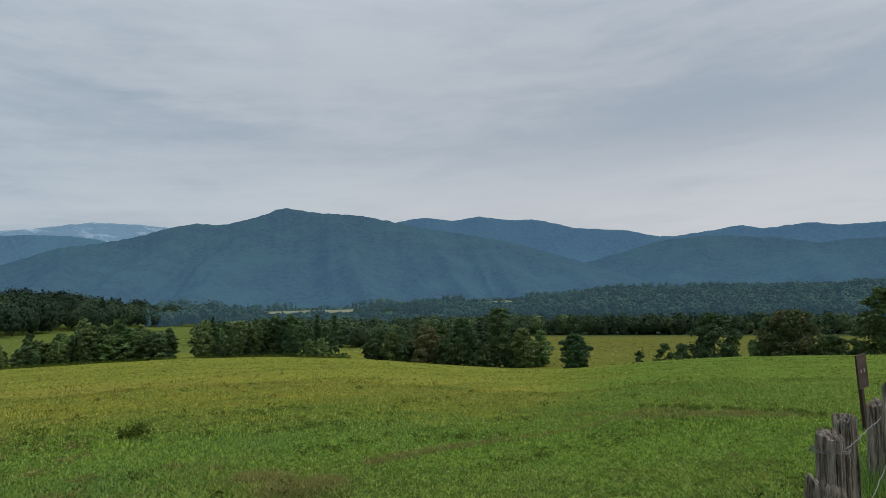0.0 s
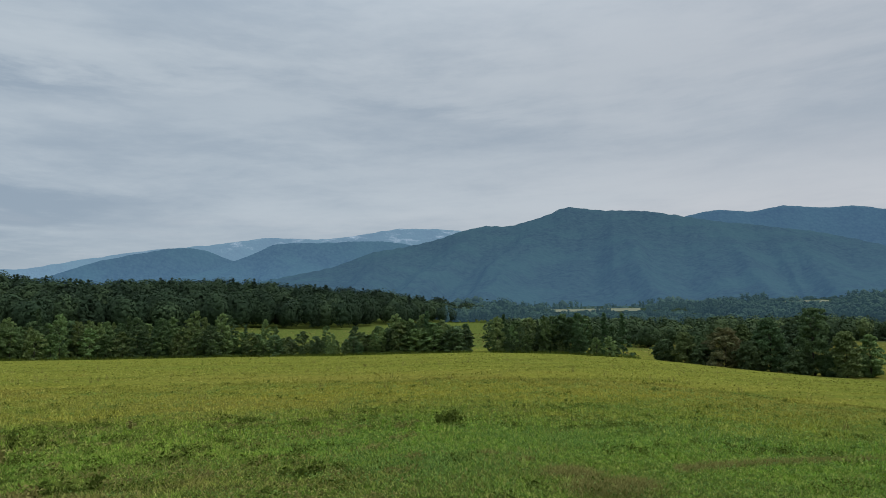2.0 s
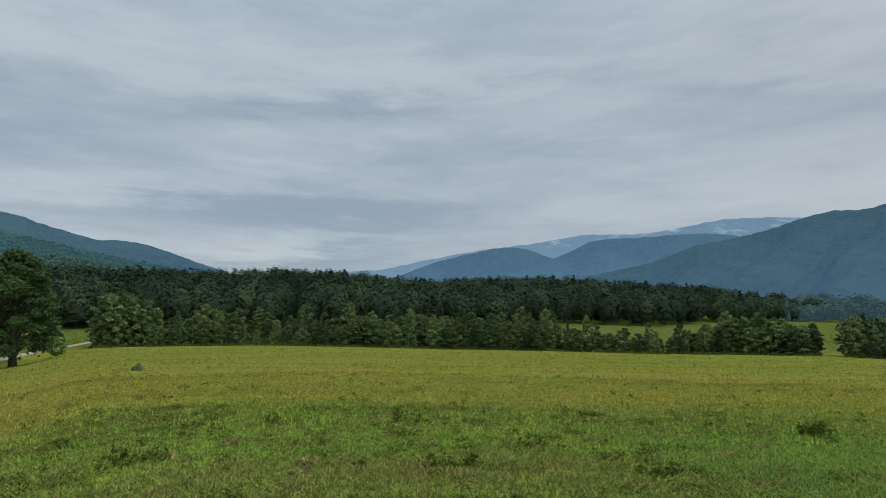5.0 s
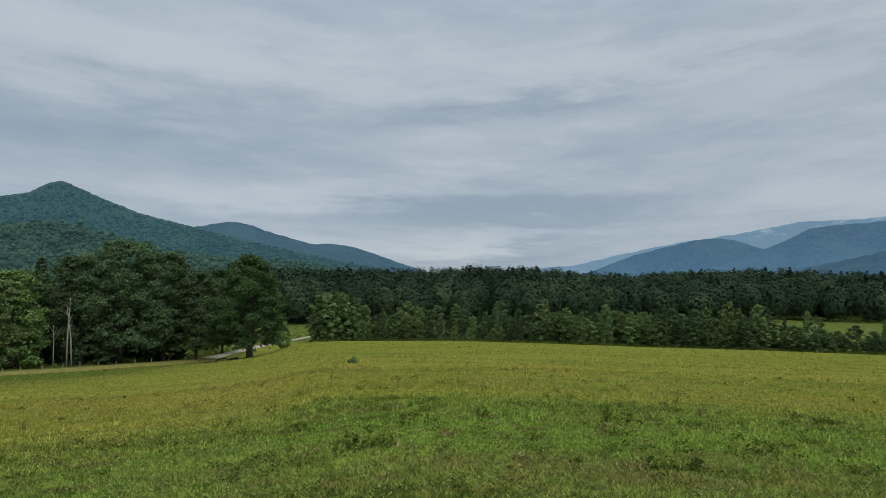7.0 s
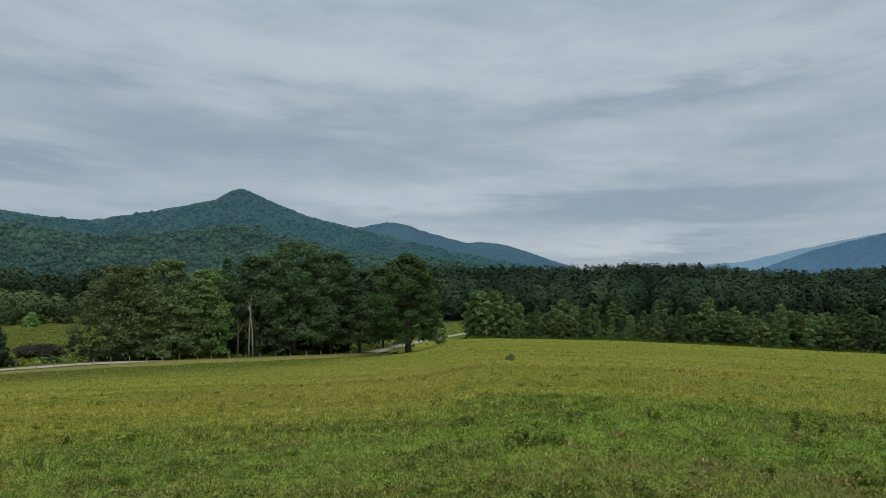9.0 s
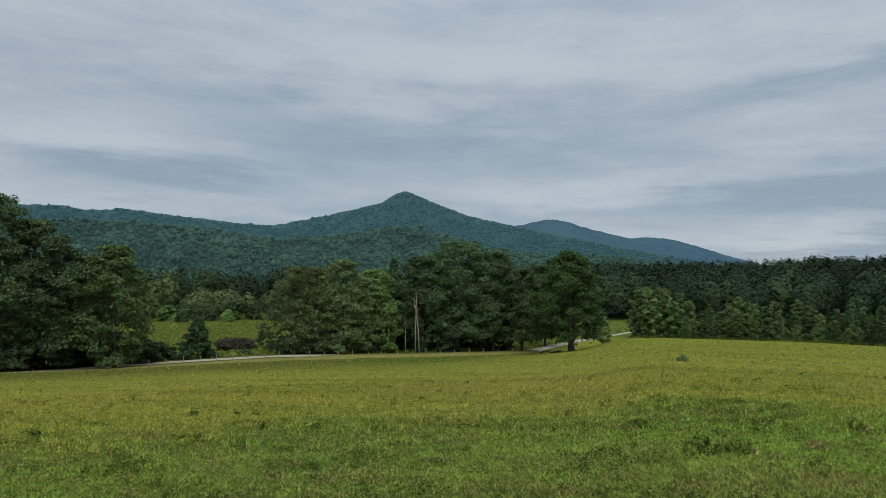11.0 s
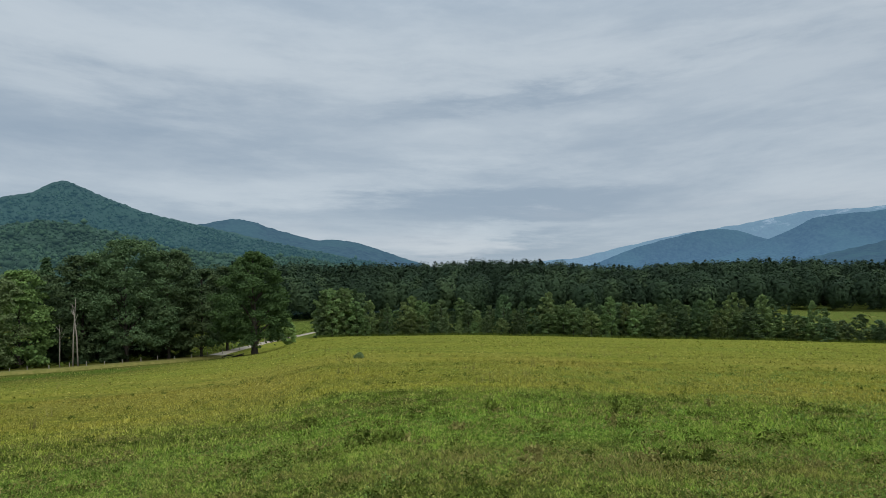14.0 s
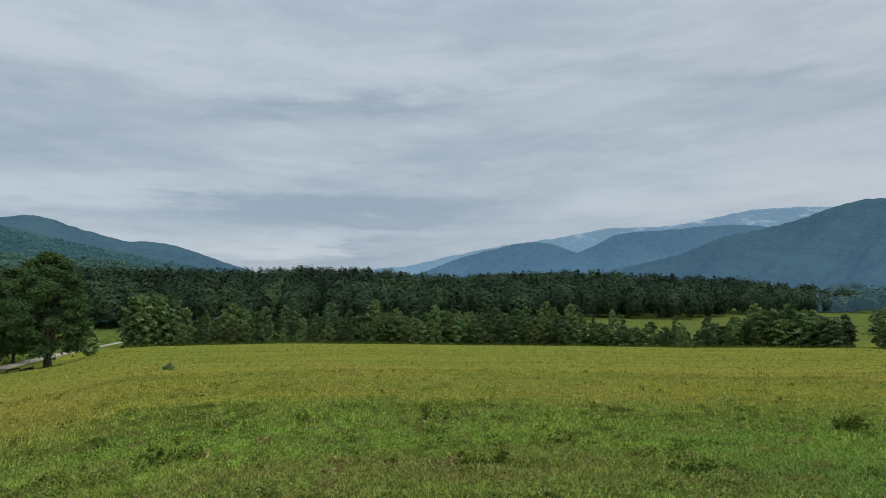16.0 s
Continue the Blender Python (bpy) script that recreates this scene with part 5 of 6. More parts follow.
sign = tagged(new("sign"), "brown notice board on a leaning brown post", "sign")
sp = place(-22.75, 10.2)
tip = aim(-22.6, -4.55, 10.2)
hh = tip.z - sp.z
part("post", box_mesh("post", (-0.045, -0.02, -0.2), (0.045, 0.02, hh - 0.05), sign_mat, 0.006), sign)
panel = part("panel", box_mesh("panel", (-0.15, 0.022, hh - 0.43), (0.15, 0.040, hh), sign_mat, 0.006), sign, "brown painted board with pale border and lettering")
for lo, hi in (((-0.15, 0.0405, hh - 0.012), (0.15, 0.043, hh)), ((-0.15, 0.0405, hh - 0.43), (0.15, 0.043, hh - 0.418)),
               ((-0.15, 0.0405, hh - 0.418), (-0.138, 0.043, hh - 0.012)), ((0.138, 0.0405, hh - 0.418), (0.15, 0.043, hh - 0.012))):
    part("border", box_mesh("border", lo, hi, ink_mat), panel)
for z, w in ((0.055, 0.10), (0.085, 0.12), (0.115, 0.11), (0.31, 0.09), (0.345, 0.11), (0.375, 0.07)):
    part("lettering_bar", box_mesh("lettering_bar", (-w, 0.0405, hh - z - 0.010), (w, 0.043, hh - z + 0.010), ink_mat), panel)
for x in (-0.055, 0.05):
    part("mark", box_mesh("mark", (x - 0.016, 0.0405, hh - 0.23), (x + 0.016, 0.044, hh - 0.19), mark_mat, 0.001), panel)
sign.matrix_world = Matrix.Translation(sp) @ Matrix.Rotation(radians(157.15 + 70), 4, "Z") @ Matrix.Rotation(radians(2.5), 4, "Y") @ Matrix.Rotation(radians(1.5), 4, "X")

side_fence = tagged(new("roadside_fence"), "low roadside fence of short weathered wooden posts", "fence")
short = [post_mesh((0, 0, -0.3), (0.02 * k, 0.03, 1.1), 0.07, 60 + k, 0.02, 8, 0.1) for k in range(3)]
for me in short:
    me.materials[0] = pale_bark
ROAD_AZ, ROAD_R = [q[0] for q in ROAD][::-1], [q[1] for q in ROAD][::-1]
a = 128.6
k = 0
while a > 94.2:
    r = float(np.interp(a, ROAD_AZ, ROAD_R)) - 3.0
    p = place(a, r)
    o = part("post", short[k % 3], side_fence)
    o.location = p
    o.rotation_euler = (rt.uniform(-0.06, 0.06), rt.uniform(-0.06, 0.06), rt.uniform(0, 6))
    o.scale = (1, 1, rt.uniform(0.75, 1.05))
    a -= 1.22 + rt.uniform(-0.12, 0.12)
    k += 1
p1, p2 = place(129.7, 105.5), place(128.6, 106)
v, f = [], []
tube(v, f, [p1 + Vector((0, 0, 0.85)), p2 + Vector((0, 0, 0.85))], [0.05, 0.05], 8)
part("rail", mesh_from("rail", v, f, post_mat, True), side_fence, "grey wooden rail")
o = part("post", short[0], side_fence)
o.location = p1
far_fence = tagged(new("far_side_fence"), "row of dark posts along the lane's far side", "fence")
for k in range(14):
    a = 95.2 - k * 0.42
    o = part("post", short[k % 3], far_fence)
    o.location = place(a, float(np.interp(a, ROAD_AZ, ROAD_R)) + 4.5)

logs = tagged(new("log_heap"), "heap of dark broken fence rails beside the lane", "logs")
rl = random.Random(31)
heap = place(94.9, 124.5)
for k in range(7):
    v, f = [], []
    a, ln = rl.uniform(-0.5, 0.5), rl.uniform(0.9, 1.8)
    c0 = heap + Vector((rl.uniform(-0.4, 0.4), rl.uniform(-1.6, 1.6), 0.12 + 0.13 * (k % 3)))
    d0 = Vector((math.sin(a) * ln, math.cos(a) * ln, rl.uniform(-0.05, 0.4)))
    tube(v, f, [c0 - d0 * 0.5, c0, c0 + d0 * 0.5], [0.10, 0.11, 0.08], 7)
    part("log", mesh_from("log", v, f, bark_mat, True), logs)

# dead snag at the grove's edge
snag = tagged(new("dead_tree"), "bleached bare dead trunks at the grove's edge", "tree")
rg = random.Random(9)
base = place(105.9, 122.5)
hs = top(0.9, 122.5, 105.7)
for dx, hk, ln in ((0.0, 0.9, 0.9), (0.75, 1.0, -0.35), (2.6, 0.62, 0.15)):
    v, f = [], []
    pts = [base + Vector((0.1 * dx, -dx, -0.3)), base + Vector((0.1, -dx - ln * 0.2, hs * hk * 0.45)), base + Vector((0, -dx - ln * 0.6, hs * hk * 0.75)), base + Vector((0.1, -dx - ln, hs * hk))]
    k = 1.0 if dx < 2 else 0.6
    tube(v, f, pts, [0.13 * k, 0.10 * k, 0.07 * k, 0.025 * k], 8)
    for t in (0.62, 0.72, 0.84):
        s0 = base + Vector((0.05, -dx - ln * t * 0.8, hs * hk * t))
        tube(v, f, [s0, s0 + Vector((rg.uniform(-0.3, 0.3), rg.choice((-1, 1)) * rg.uniform(0.3, 0.7), rg.uniform(0.7, 1.4)))], [0.05 * k, 0.015], 5)
    part("trunk", mesh_from("trunk", v, f, pale_bark, True), snag)

LEAF_BRUSH = leaf_material("dry_brush", (0.048, 0.046, 0.030), (0.088, 0.080, 0.052))
put(make_tree("brush_pile", "dark brown brush heap in the meadow", 180, 2.1, 8.0, 0.05, LEAF_BRUSH, "round", 60, 60, 0.36, 0.02), 121.2, 137)
MEADOW_SHRUBS = "shrubs in the meadow"
put(make_tree("sapling", "bright light-green sapling behind the lone oak", 184, top(-1.2, 150, 90.3), 3.4, 0.3, LEAF_YOUNG, "round", 50, 60, 0.34, 0.03), 90.35, 150)
shrub_a = put(make_tree("shrub", "dark green shrub in the rough meadow", 181, 2.0, 3.4, 0.03, LEAF_OAK, "round", 30, 60, 0.32, 0.02, group=MEADOW_SHRUBS), 118.0, 131)
shrub_b = put(make_tree("shrub", "yellow-green shrub at the meadow's far side", 182, 4.2, 4.4, 0.05, LEAF_YOUNG, "round", 40, 60, 0.4, 0.02, group=MEADOW_SHRUBS), 121.6, 240)
for i in range(9):
    sc = rt.uniform(0.35, 0.7)
    again(shrub_a, rt.uniform(116.6, 128), rt.uniform(122, 150), rt.uniform(0, 6), (sc * 1.4, sc * 1.4, sc * 0.8))
for i in range(22):
    sc = rt.uniform(0.6, 1.9)
    again(shrub_b if i % 3 == 0 else shrub_a, rt.uniform(114, 129), rt.uniform(238, 285), rt.uniform(0, 6), (sc * 1.3, sc * 1.3, sc * (0.9 if i % 3 == 0 else 1.6)))


# ---- grass and weeds ----
def surface(x, y):
    r = np.hypot(x, y)
    az = np.degrees(np.arctan2(-x, y))
    return height(az, r) + ripple(x, y, 9.0, 3) * 0.05 * np.clip((r - 6) / 20, 0, 1)


def blades(name, label, x, y, tall, wide, lean, mat, rs, kind="stuff", category="grass"):
    """One bent blade a place: a tapering leaf of two faces' width."""
    n = len(x)
    z = surface(x, y)
    a = rs.uniform(0, math.tau, n)
    side = np.stack([np.cos(a), np.sin(a), np.zeros(n)], 1) * (wide * rs.uniform(0.6, 1.3, n))[:, None] * 0.5
    b = rs.uniform(0, math.tau, n)
    out = np.stack([np.cos(b), np.sin(b), np.zeros(n)], 1) * (tall * lean * rs.uniform(0.2, 1.0, n))[:, None]
    base = np.stack([x, y, z - 0.01], 1)
    tip = base + out + np.stack([np.zeros(n), np.zeros(n), tall], 1)
    v = np.stack([base - side, base + side, tip], 1).reshape(-1, 3)
    return tagged(new(name, array_mesh(name, v, 3, mat)), label, category, kind=kind)


def scatter(rs, count, r0, r1, a0=-33.0, a1=146.0):
    r = np.sqrt(rs.uniform(r0 * r0, r1 * r1, count))
    return polar(rs.uniform(a0, a1, count), r)


def clover(name, label, x, y, size, mat, rs, lift=0.02):
    """Small leaves lying and standing among the grass."""
    z = surface(x, y) + rs.uniform(0.0, 1.0, len(x)) * lift
    up = np.zeros((len(x), 3))
    up[:, 2] = 1.3
    v = leaf_quads(np.stack([x, y, z], 1), up, size, rs, 0.5, 0.7)
    return tagged(new(name, array_mesh(name, v, 4, mat)), label, "grass", kind="stuff")


def tufts(rs, count, each, spread, r0, r1):
    """Blades in small tufts; gives places and a height factor shared by each tuft."""
    x, y = scatter(rs, count, r0, r1)
    k = rs.uniform(0.35, 1.25, count)
    x, y, k = (np.repeat(q, each) for q in (x, y, k))
    return x + rs.normal(0, spread, len(x)), y + rs.normal(0, spread, len(x)), k


def swathe(x, y, scale, seed):
    """Long uneven rows left by the mower, about -1 to 1."""
    a = radians(74)
    out, along = -x * math.sin(a) + y * math.cos(a), x * math.cos(a) + y * math.sin(a)
    return ripple(out, along * 0.22, scale, seed)


rs = np.random.RandomState(501)
x, y, k = tufts(rs, 33000, 8, 0.016, 3.8, 9.0)
clump = np.clip(0.5 + 0.4 * ripple(x, y, 0.45, 21) + 0.2 * ripple(x, y, 0.16, 24) + 0.25 * swathe(x, y, 0.9, 26), 0, 1.4)
keep = clump > 0.1
x, y, clump = x[keep], y[keep], (clump * k)[keep]
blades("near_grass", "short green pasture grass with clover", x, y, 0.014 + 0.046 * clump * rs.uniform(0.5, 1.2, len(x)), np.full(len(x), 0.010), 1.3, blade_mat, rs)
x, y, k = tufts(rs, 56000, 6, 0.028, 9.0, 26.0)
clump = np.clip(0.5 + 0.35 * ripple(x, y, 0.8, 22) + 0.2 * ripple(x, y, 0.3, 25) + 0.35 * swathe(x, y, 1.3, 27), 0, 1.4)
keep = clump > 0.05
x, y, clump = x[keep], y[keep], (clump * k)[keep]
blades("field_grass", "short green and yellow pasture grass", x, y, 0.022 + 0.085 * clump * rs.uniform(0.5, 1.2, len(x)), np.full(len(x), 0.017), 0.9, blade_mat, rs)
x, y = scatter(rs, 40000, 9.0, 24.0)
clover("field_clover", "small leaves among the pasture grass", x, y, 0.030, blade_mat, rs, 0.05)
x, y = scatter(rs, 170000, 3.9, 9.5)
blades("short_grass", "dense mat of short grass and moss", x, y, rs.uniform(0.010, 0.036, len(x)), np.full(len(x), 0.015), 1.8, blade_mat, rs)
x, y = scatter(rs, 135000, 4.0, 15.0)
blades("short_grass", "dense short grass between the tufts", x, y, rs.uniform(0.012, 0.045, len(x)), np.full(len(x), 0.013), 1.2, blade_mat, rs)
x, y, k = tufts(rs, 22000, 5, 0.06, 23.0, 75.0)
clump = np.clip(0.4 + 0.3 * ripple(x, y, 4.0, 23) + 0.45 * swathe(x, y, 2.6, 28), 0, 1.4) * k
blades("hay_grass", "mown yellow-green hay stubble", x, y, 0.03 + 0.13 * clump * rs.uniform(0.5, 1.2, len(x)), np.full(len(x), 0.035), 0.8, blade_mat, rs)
x, y = scatter(rs, 30000, 22.0, 70.0)
clover("hay_leaves", "tufts of mown hay and low leaves", x, y, 0.09, blade_mat, rs, 0.03)

x, y, k = tufts(rs, 11000, 4, 0.12, 70.0, 185.0)
keep = np.hypot(x, y) < np.interp(np.degrees(np.arctan2(-x, y)), EDGE_AZ, EDGE_R) - 1.0
x, y, k = x[keep], y[keep], k[keep]
blades("far_stubble", "mown stubble tufts far out on the field", x, y, 0.05 + 0.16 * k * np.clip(0.5 + 0.6 * swathe(x, y, 5.0, 29), 0.1, 1.4), np.full(len(x), 0.13), 1.0, blade_mat, rs)

dry_mat, n = material("dry_grass")
rnd = n.tree.nodes.new("ShaderNodeNewGeometry").outputs["Random Per Island"]
finish(n, n.mix(rnd, (0.104, 0.104, 0.028), (0.350, 0.325, 0.112)), 0.9, spec=0.03, through_light=0.25)
weed_mat, n = material("dark_weeds")
rnd = n.tree.nodes.new("ShaderNodeNewGeometry").outputs["Random Per Island"]
finish(n, n.mix(rnd, (0.036, 0.058, 0.010), (0.145, 0.190, 0.036)), 0.85, spec=0.03, through_light=0.25)
blue_mat, n = material("lush_clover")
rnd = n.tree.nodes.new("ShaderNodeNewGeometry").outputs["Random Per Island"]
finish(n, n.mix(rnd, (0.046, 0.118, 0.020), (0.250, 0.385, 0.100)), 0.85, spec=0.03, through_light=0.3)


def clover_bed(name, label, count, r0, r1, a0, a1, size, lift, seed):
    """Clover in drifts that thin out away from the fence."""
    rc = np.random.RandomState(seed)
    x, y = scatter(rc, count, r0, r1, a0, a1)
    az = np.degrees(np.arctan2(-x, y))
    drift = ripple(x, y, 1.6, seed) + 0.5 * ripple(x, y, 0.4, seed + 1)
    keep = drift > -0.5 + 1.3 * np.clip((az - 15) / 60.0, 0, 1)
    clover(name, label, x[keep], y[keep], size, blue_mat, rc, lift)


clover_bed("near_clover", "small clover leaves among short grass", 90000, 2.6, 9.5, -33, 146, 0.019, 0.045, 511)
clover_bed("far_clover", "drifts of clover in the green pasture", 90000, 9.5, 24.0, -33, 80, 0.032, 0.06, 512)


def dist_to(az, el):
    """Distance at which the pasture shows at a downward elevation."""
    big, tilt = float(np.interp(az, EDGE_AZ, EDGE_R)), float(np.interp(az, EDGE_AZ, EDGE_EL))
    fall = (big * math.tan(radians(tilt)) - HUMP) / big
    return HUMP / (math.tan(radians(-el)) - fall)


def patch(az, el, half_a, half_r, count, rs):
    r0 = dist_to(az, el)
    a = az + rs.normal(0, half_a * 0.5, count)
    r = r0 + rs.normal(0, half_r * 0.5, count)
    return polar(a, r)


# worn brown patches and the dry bank of the old track
xs, ys = [], []
for az, el, ha, hr, cnt in ((22.0, -15.0, 3.4, 0.35, 5200), (24.5, -13.9, 2.4, 0.25, 3500), (19.2, -14.6, 1.8, 0.22, 2600), (-13.5, -9.3, 6.5, 0.5, 17000), (-8.0, -9.3, 2.4, 0.45, 6000), (-3.0, -9.6, 2.4, 0.4, 1500), (31, -12.4, 0.8, 0.1, 300), (28, -12.9, 0.7, 0.1, 300), (66, -13.6, 8, 0.5, 1500), (80, -12.6, 9, 0.6, 1500), (58, -12.0, 6, 0.5, 900), (98, -12.0, 9, 0.7, 1200)):
    x, y = patch(az, el, ha, hr, cnt, rs)
    xs.append(x), ys.append(y)
for t in np.linspace(0, 1, 60):
    az = 15.8 - 22.7 * t
    el = float(np.interp(t, [0, 0.36, 0.74, 1.0], [-13.3, -12.2, -10.95, -9.4]))
    x, y = patch(az, el, 0.5, 0.2, 150, rs)
    xs.append(x), ys.append(y)
x, y = np.concatenate(xs), np.concatenate(ys)
blades("dry_grass_patches", "brown dry grass on worn patches", x, y, rs.uniform(0.02, 0.07, len(x)), np.full(len(x), 0.009), 1.6, dry_mat, rs)
xs, ys = [], []
for az, el, ha, hr, cnt in ((36, -13.0, 9, 1.1, 3600), (26, -11.2, 9, 1.4, 3600), (12, -10.6, 9, 1.8, 3600), (44, -11.4, 8, 1.2, 1500), (10, -7.4, 3, 2.0, 1800)):
    x, y = patch(az, el, ha, hr, cnt, rs)
    xs.append(x), ys.append(y)
x, y = np.concatenate(xs), np.concatenate(ys)
blades("lush_grass_patches", "lusher blue-green grass and clover", x, y, rs.uniform(0.025, 0.07, len(x)), np.full(len(x), 0.012), 1.4, blue_mat, rs)


# dark rough growth on the worn patch
x, y = patch(20.8, -15.2, 3.4, 0.34, 1500, rs)
blades("rough_tuft", "dark rough grass on a worn brown patch", x, y, rs.uniform(0.02, 0.06, len(x)), np.full(len(x), 0.012), 1.5, weed_mat, rs)

# bleached stalks standing among the green, thickest along the mown rows
x, y, k = tufts(rs, 15000, 5, 0.03, 4.0, 13.0)
az = np.degrees(np.arctan2(-x, y))
keep = swathe(x, y, 1.1, 40) + 0.6 * ripple(x, y, 0.7, 41) + 0.35 * k > 0.2 + 1.2 * np.clip((48 - az) / 40.0, 0, 1)
x, y, k = x[keep], y[keep], k[keep]
blades("straw_stalks", "bleached straw stalks among the green grass", x, y, 0.02 + 0.045 * k * rs.uniform(0.5, 1.2, len(x)), np.full(len(x), 0.010), 1.2, dry_mat, rs)


def weed(label, az, el, high, wide, count, mat, seed, stems=10):
    """A leafy weed: thin stems with drooping leaves."""
    rw = np.random.RandomState(seed)
    root = tagged(new("weed"), label, "weed", "weeds in the pasture")
    p = place(az, dist_to(az, el))
    root.location = p
    v, f = [], []
    heads = []
    for _ in range(stems):
        a, q = rw.uniform(0, math.tau), wide * 0.5 * math.sqrt(rw.uniform(0, 1))
        b = Vector((math.cos(a) * q, math.sin(a) * q, -0.03))
        e = b + Vector((rw.uniform(-0.2, 0.2) * high, rw.uniform(-0.2, 0.2) * high, high * rw.uniform(0.55, 1.0)))
        tube(v, f, [b, b.lerp(e, 0.5), e], [0.004, 0.003, 0.0015], 4, False)
        heads.append((b, e))
    tagged(part("stem", mesh_from("stem", v, f, mat), root), kind="stuff")
    t = rw.uniform(0.1, 1, count)
    h = rw.randint(0, stems, count)
    c = np.array([tuple(heads[h[i]][0].lerp(heads[h[i]][1], t[i])) for i in range(count)]) + rw.normal(0, 0.022, (count, 3))
    d = rw.normal(0, 1, (count, 3))
    tagged(part("foliage", array_mesh("foliage", leaf_quads(c, d, 0.058, rw, 0.5, 0.45), 4, mat), root), kind="stuff")
    return root


weed("dark leafy weed clump in the green pasture", 34.4, -9.9, 0.20, 0.26, 260, weed_mat, 1, 16)
weed("dark leafy weed clump in the green pasture", 33.2, -9.8, 0.22, 0.26, 260, weed_mat, 2, 16)
STALKS = [(66.3, -9.5, 0.24, 0.16, 0), (67.4, -10.3, 0.18, 0.14, 1), (64.9, -9.4, 0.22, 0.10, 0), (76.6, -9.0, 0.15, 0.2, 0), (88.0, -10.9, 0.13, 0.30, 0), (86.2, -11.0, 0.13, 0.30, 0), (84.0, -11.2, 0.08, 0.3, 1),
          (70.7, -12.5, 0.09, 0.12, 0), (63.9, -12.8, 0.12, 0.24, 0), (61.8, -12.8, 0.13, 0.10, 0), (45.8, -13.2, 0.10, 0.24, 0), (75.8, -12.8, 0.09, 0.24, 1), (56.1, -11.4, 0.10, 0.3, 0), (66.2, -12.8, 0.10, 0.24, 1), (47.1, -13.3, 0.09, 0.3, 0),
          (58.9, -8.8, 0.14, 0.05, 1), (116.9, -9.5, 0.14, 0.2, 0), (120.5, -9.3, 0.13, 0.12, 0), (125.2, -8.1, 0.16, 0.14, 0), (135.6, -8.5, 0.14, 0.2, 0), (80.3, -10.4, 0.10, 0.2, 1), (75.1, -12.3, 0.09, 0.2, 1), (91.4, -9.5, 0.12, 0.2, 0)]
for i, (az, el, hgt, wid, dry) in enumerate(STALKS):
    weed("dry brown weed stalks in the pasture" if dry else "dark green weed standing above the grass", az, el - 0.15, hgt * 1.15, wid, 60 if wid < 0.15 else 100, dry_mat if dry else weed_mat, 20 + i, 6 if wid < 0.15 else 10)

# low broad-leaved weeds, their dark leaves doubling as tuft shadows, and trampled straw in the short grass
def low_clumps(name, label, count, each, r0, r1, a0, a1, wide, high, leaf, mat, seed):
    rc = np.random.RandomState(seed)
    cx, cy = scatter(rc, count, r0, r1, a0, a1)
    keep = 0.6 * ripple(cx, cy, 2.6, seed) + 0.3 * ripple(cx, cy, 0.9, seed + 3) + 0.9 * swathe(cx, cy, 1.2, seed + 5) > 0.15
    cx, cy = cx[keep], cy[keep]
    wd = np.repeat(wide * rc.uniform(0.4, 1.4, len(cx)), each)
    x = np.repeat(cx, each) + rc.normal(0, 1, len(wd)) * wd * 0.5
    y = np.repeat(cy, each) + rc.normal(0, 1, len(wd)) * wd * 0.5
    z = surface(x, y) + high * rc.uniform(0.1, 1.0, len(x)) ** 1.5
    up = rc.normal(0, 0.6, (len(x), 3))
    up[:, 2] = 0.8
    v = leaf_quads(np.stack([x, y, z], 1), up, leaf, rc, 0.5, 0.45)
    tagged(new(name, array_mesh(name, v, 4, mat)), label, "weeds", kind="stuff")


# many of these dark clumps stand in for shadows between tufts
low_clumps("low_weeds_and_shade", "low dark broad-leaved weeds doubling as tuft shadows in the grass", 1300, 40, 4.0, 12.5, 38, 146, 0.13, 0.075, 0.034, weed_mat, 801)
low_clumps("low_weeds_and_shade", "low dark broad-leaved weeds doubling as tuft shadows in the clover", 700, 36, 4.0, 14.0, -30, 38, 0.12, 0.06, 0.034, weed_mat, 802)
low_clumps("brown_litter", "brown trampled stems lying in the grass", 800, 46, 4.0, 12.0, 36, 146, 0.20, 0.05, 0.036, dry_mat, 803)
low_clumps("far_weeds", "dark weeds dotted over the mown field", 480, 22, 12.0, 26.0, -10, 146, 0.16, 0.10, 0.06, weed_mat, 804)

# small taller weeds strewn over the mown field
xs, ys = scatter(rs, 900, 14.0, 75.0)
keep = ripple(xs, ys, 14.0, 31) > 0.0
xs, ys = xs[keep], ys[keep]
k = 7
x = np.repeat(xs, k) + rs.normal(0, 0.05, len(xs) * k)
y = np.repeat(ys, k) + rs.normal(0, 0.05, len(xs) * k)
blades("hay_weeds", "brownish seed stalks standing in the mown hay", x, y, rs.uniform(0.12, 0.34, len(x)), np.full(len(x), 0.022), 0.35, dry_mat, rs)

meadow_mat, n = material("rank_meadow_plants")
rnd = n.tree.nodes.new("ShaderNodeNewGeometry").outputs["Random Per Island"]
finish(n, n.mix(rnd, (0.092, 0.145, 0.026), (0.225, 0.290, 0.062)), 0.9, spec=0.02, through_light=0.25)
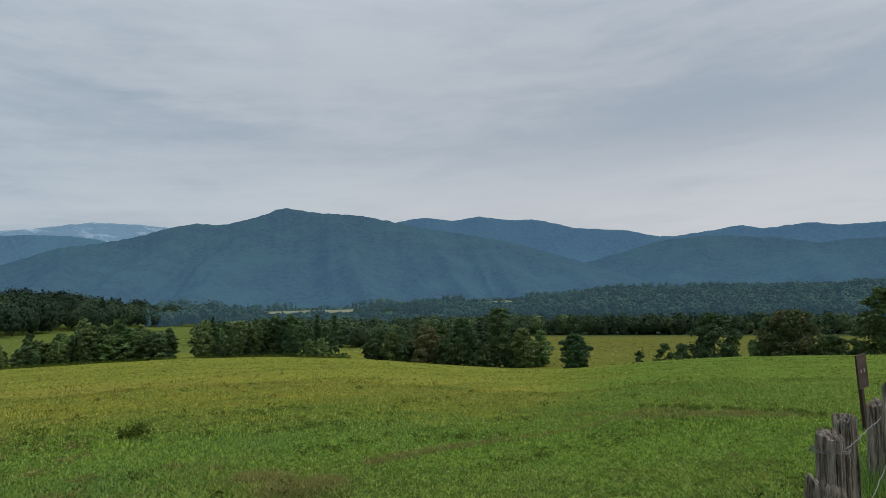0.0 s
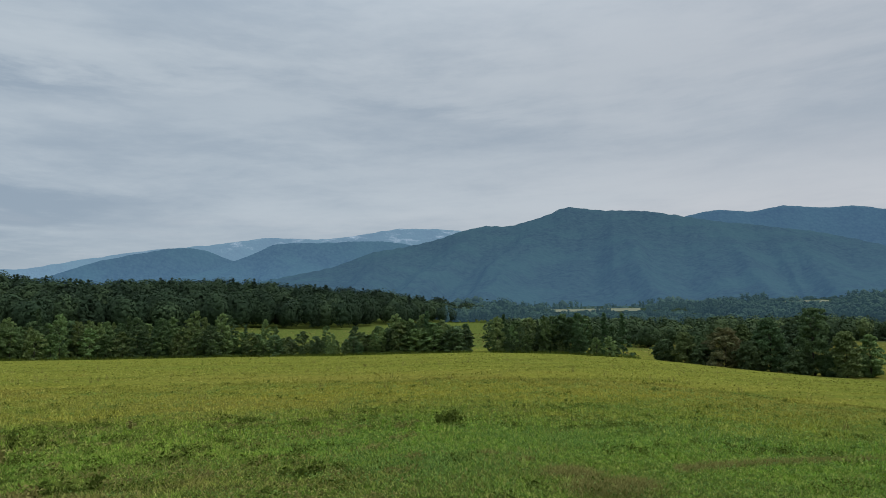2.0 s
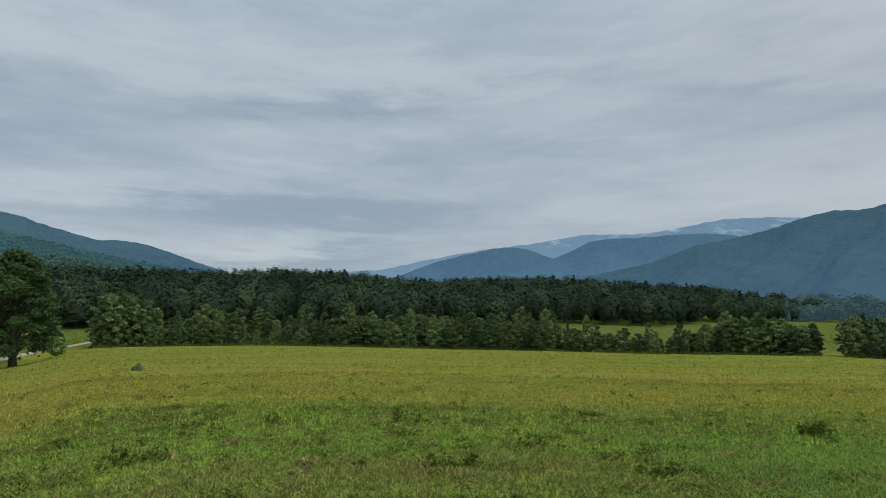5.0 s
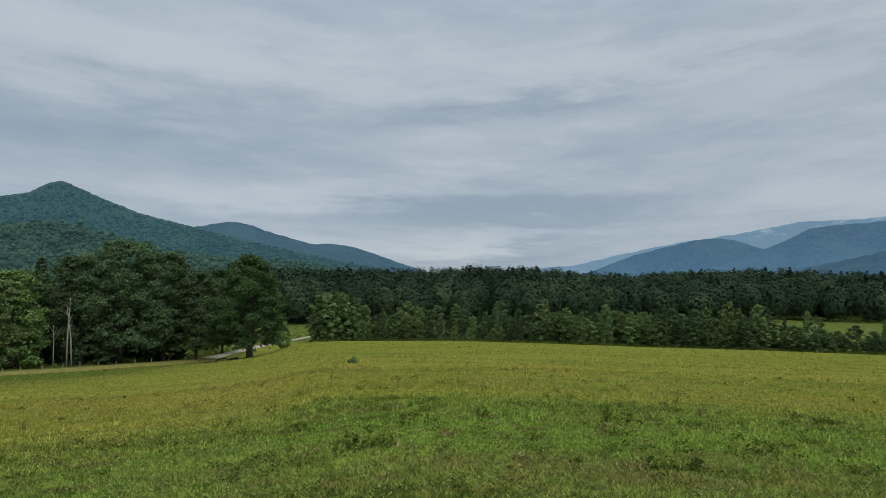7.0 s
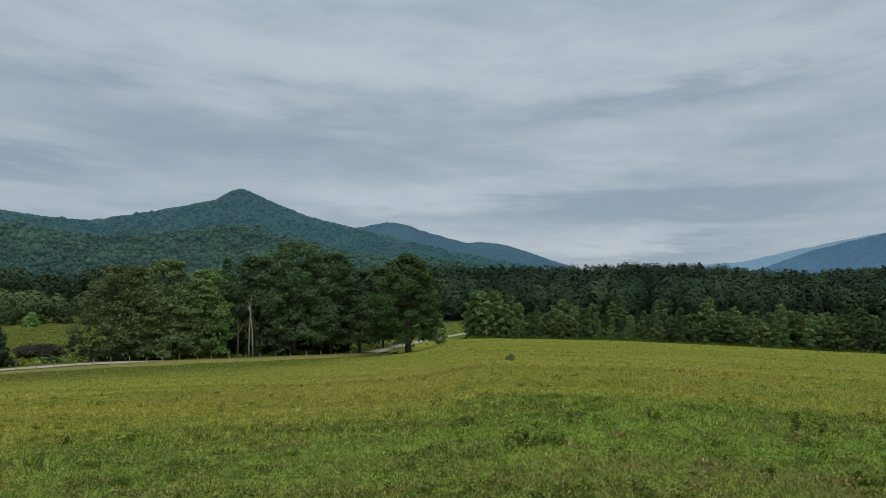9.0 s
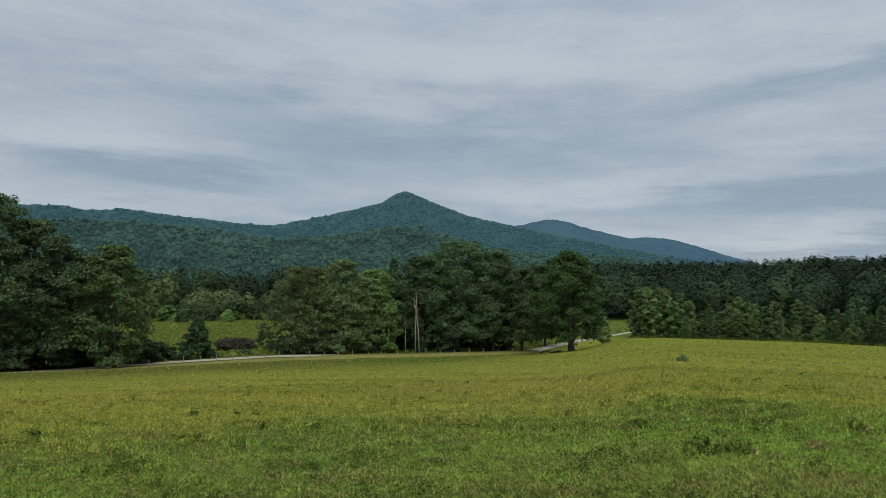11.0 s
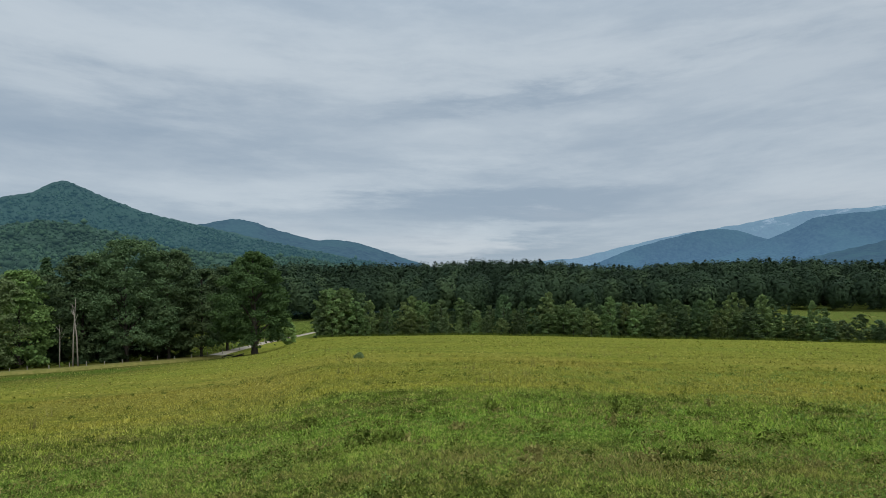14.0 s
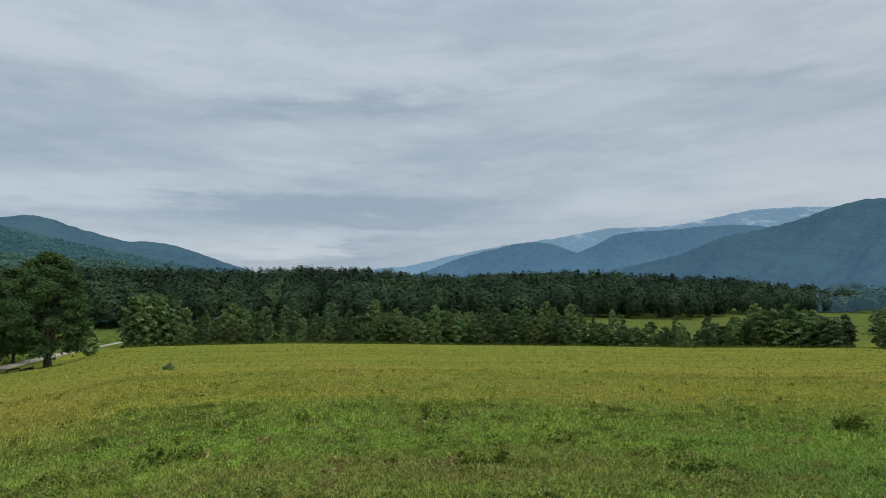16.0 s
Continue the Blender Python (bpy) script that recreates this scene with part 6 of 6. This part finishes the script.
# taller weeds over the meadow beyond the lane and in the valley fields
rs = np.random.RandomState(640)
a = rs.uniform(88, 129, 16000)
r = np.interp(a, ROAD_AZ, ROAD_R) + 6 + 130 * rs.uniform(0, 1, 16000) ** 1.4
x, y = polar(a, r)
clover("meadow_weeds", "rank yellow-green weeds in the unmown meadow", x, y, 0.55 * rs.uniform(0.6, 1.4, 16000), meadow_mat, rs, 0.5)
a = rs.uniform(-34, 58, 9000)
r = np.interp(a, EDGE_AZ, EDGE_R) + 25 + 140 * rs.uniform(0, 1, 9000)
x, y = polar(a, r)
clover("valley_meadow_weeds", "tawny weeds in the valley meadows", x, y, 0.6 * rs.uniform(0.6, 1.4, 9000), dry_mat, rs, 0.4)

# scrub and tall grass along the foot of the young trees
a = rs.uniform(17.0, 88.0, 9000)
a = a[~((a > 29.3) & (a < 30.9))]
r = np.interp(a, EDGE_AZ, EDGE_R) + rs.uniform(1.5, 6.0, len(a))
x, y = polar(a, r)
blades("edge_scrub", "dark rank grass along the field's far edge", x, y, rs.uniform(0.3, 1.0, len(a)), np.full(len(a), 0.16), 0.5, weed_mat, rs)

# rank grass at the fence's foot and along the ditch
xs, ys, hs_ = [], [], []
for a, r, cnt, hgt in ((-23.6, 6.2, 420, 0.26), (-22.6, 5.9, 300, 0.2), (-24.6, 6.9, 420, 0.3), (-21.4, 5.0, 200, 0.16), (-26.5, 7.5, 500, 0.3), (-22.9, 10.1, 160, 0.16)):
    px, py = polar(a, r)
    xs.append(float(px) + rs.normal(0, 0.16, cnt)), ys.append(float(py) + rs.normal(0, 0.16, cnt)), hs_.append(rs.uniform(0.4, 1.1, cnt) * hgt)
x, y = np.concatenate(xs), np.concatenate(ys)
blades("fence_grass", "tall rank grass round the fence posts", x, y, np.concatenate(hs_), np.full(len(x), 0.009), 0.6, blue_mat, rs)
# dark-coloured blades stand in for the shade along the ditch's bank
a = rs.uniform(-21, -7.0, 6500)
a = a[ripple(a, a * 0, 1.6, 77) + rs.normal(0, 0.3, len(a)) > 0.0]
r = np.array([dist_to(q, -9.02) for q in a]) + rs.normal(0.05, 0.16, len(a)) + 0.25 * ripple(a, a * 0, 2.5, 78)
x, y = polar(a, r)
blades("ditch_shade_grass", "grass along the ditch's bank, coloured dark to stand for its shade", x, y, rs.uniform(0.03, 0.10, len(a)), np.full(len(a), 0.012), 0.8, weed_mat, rs)
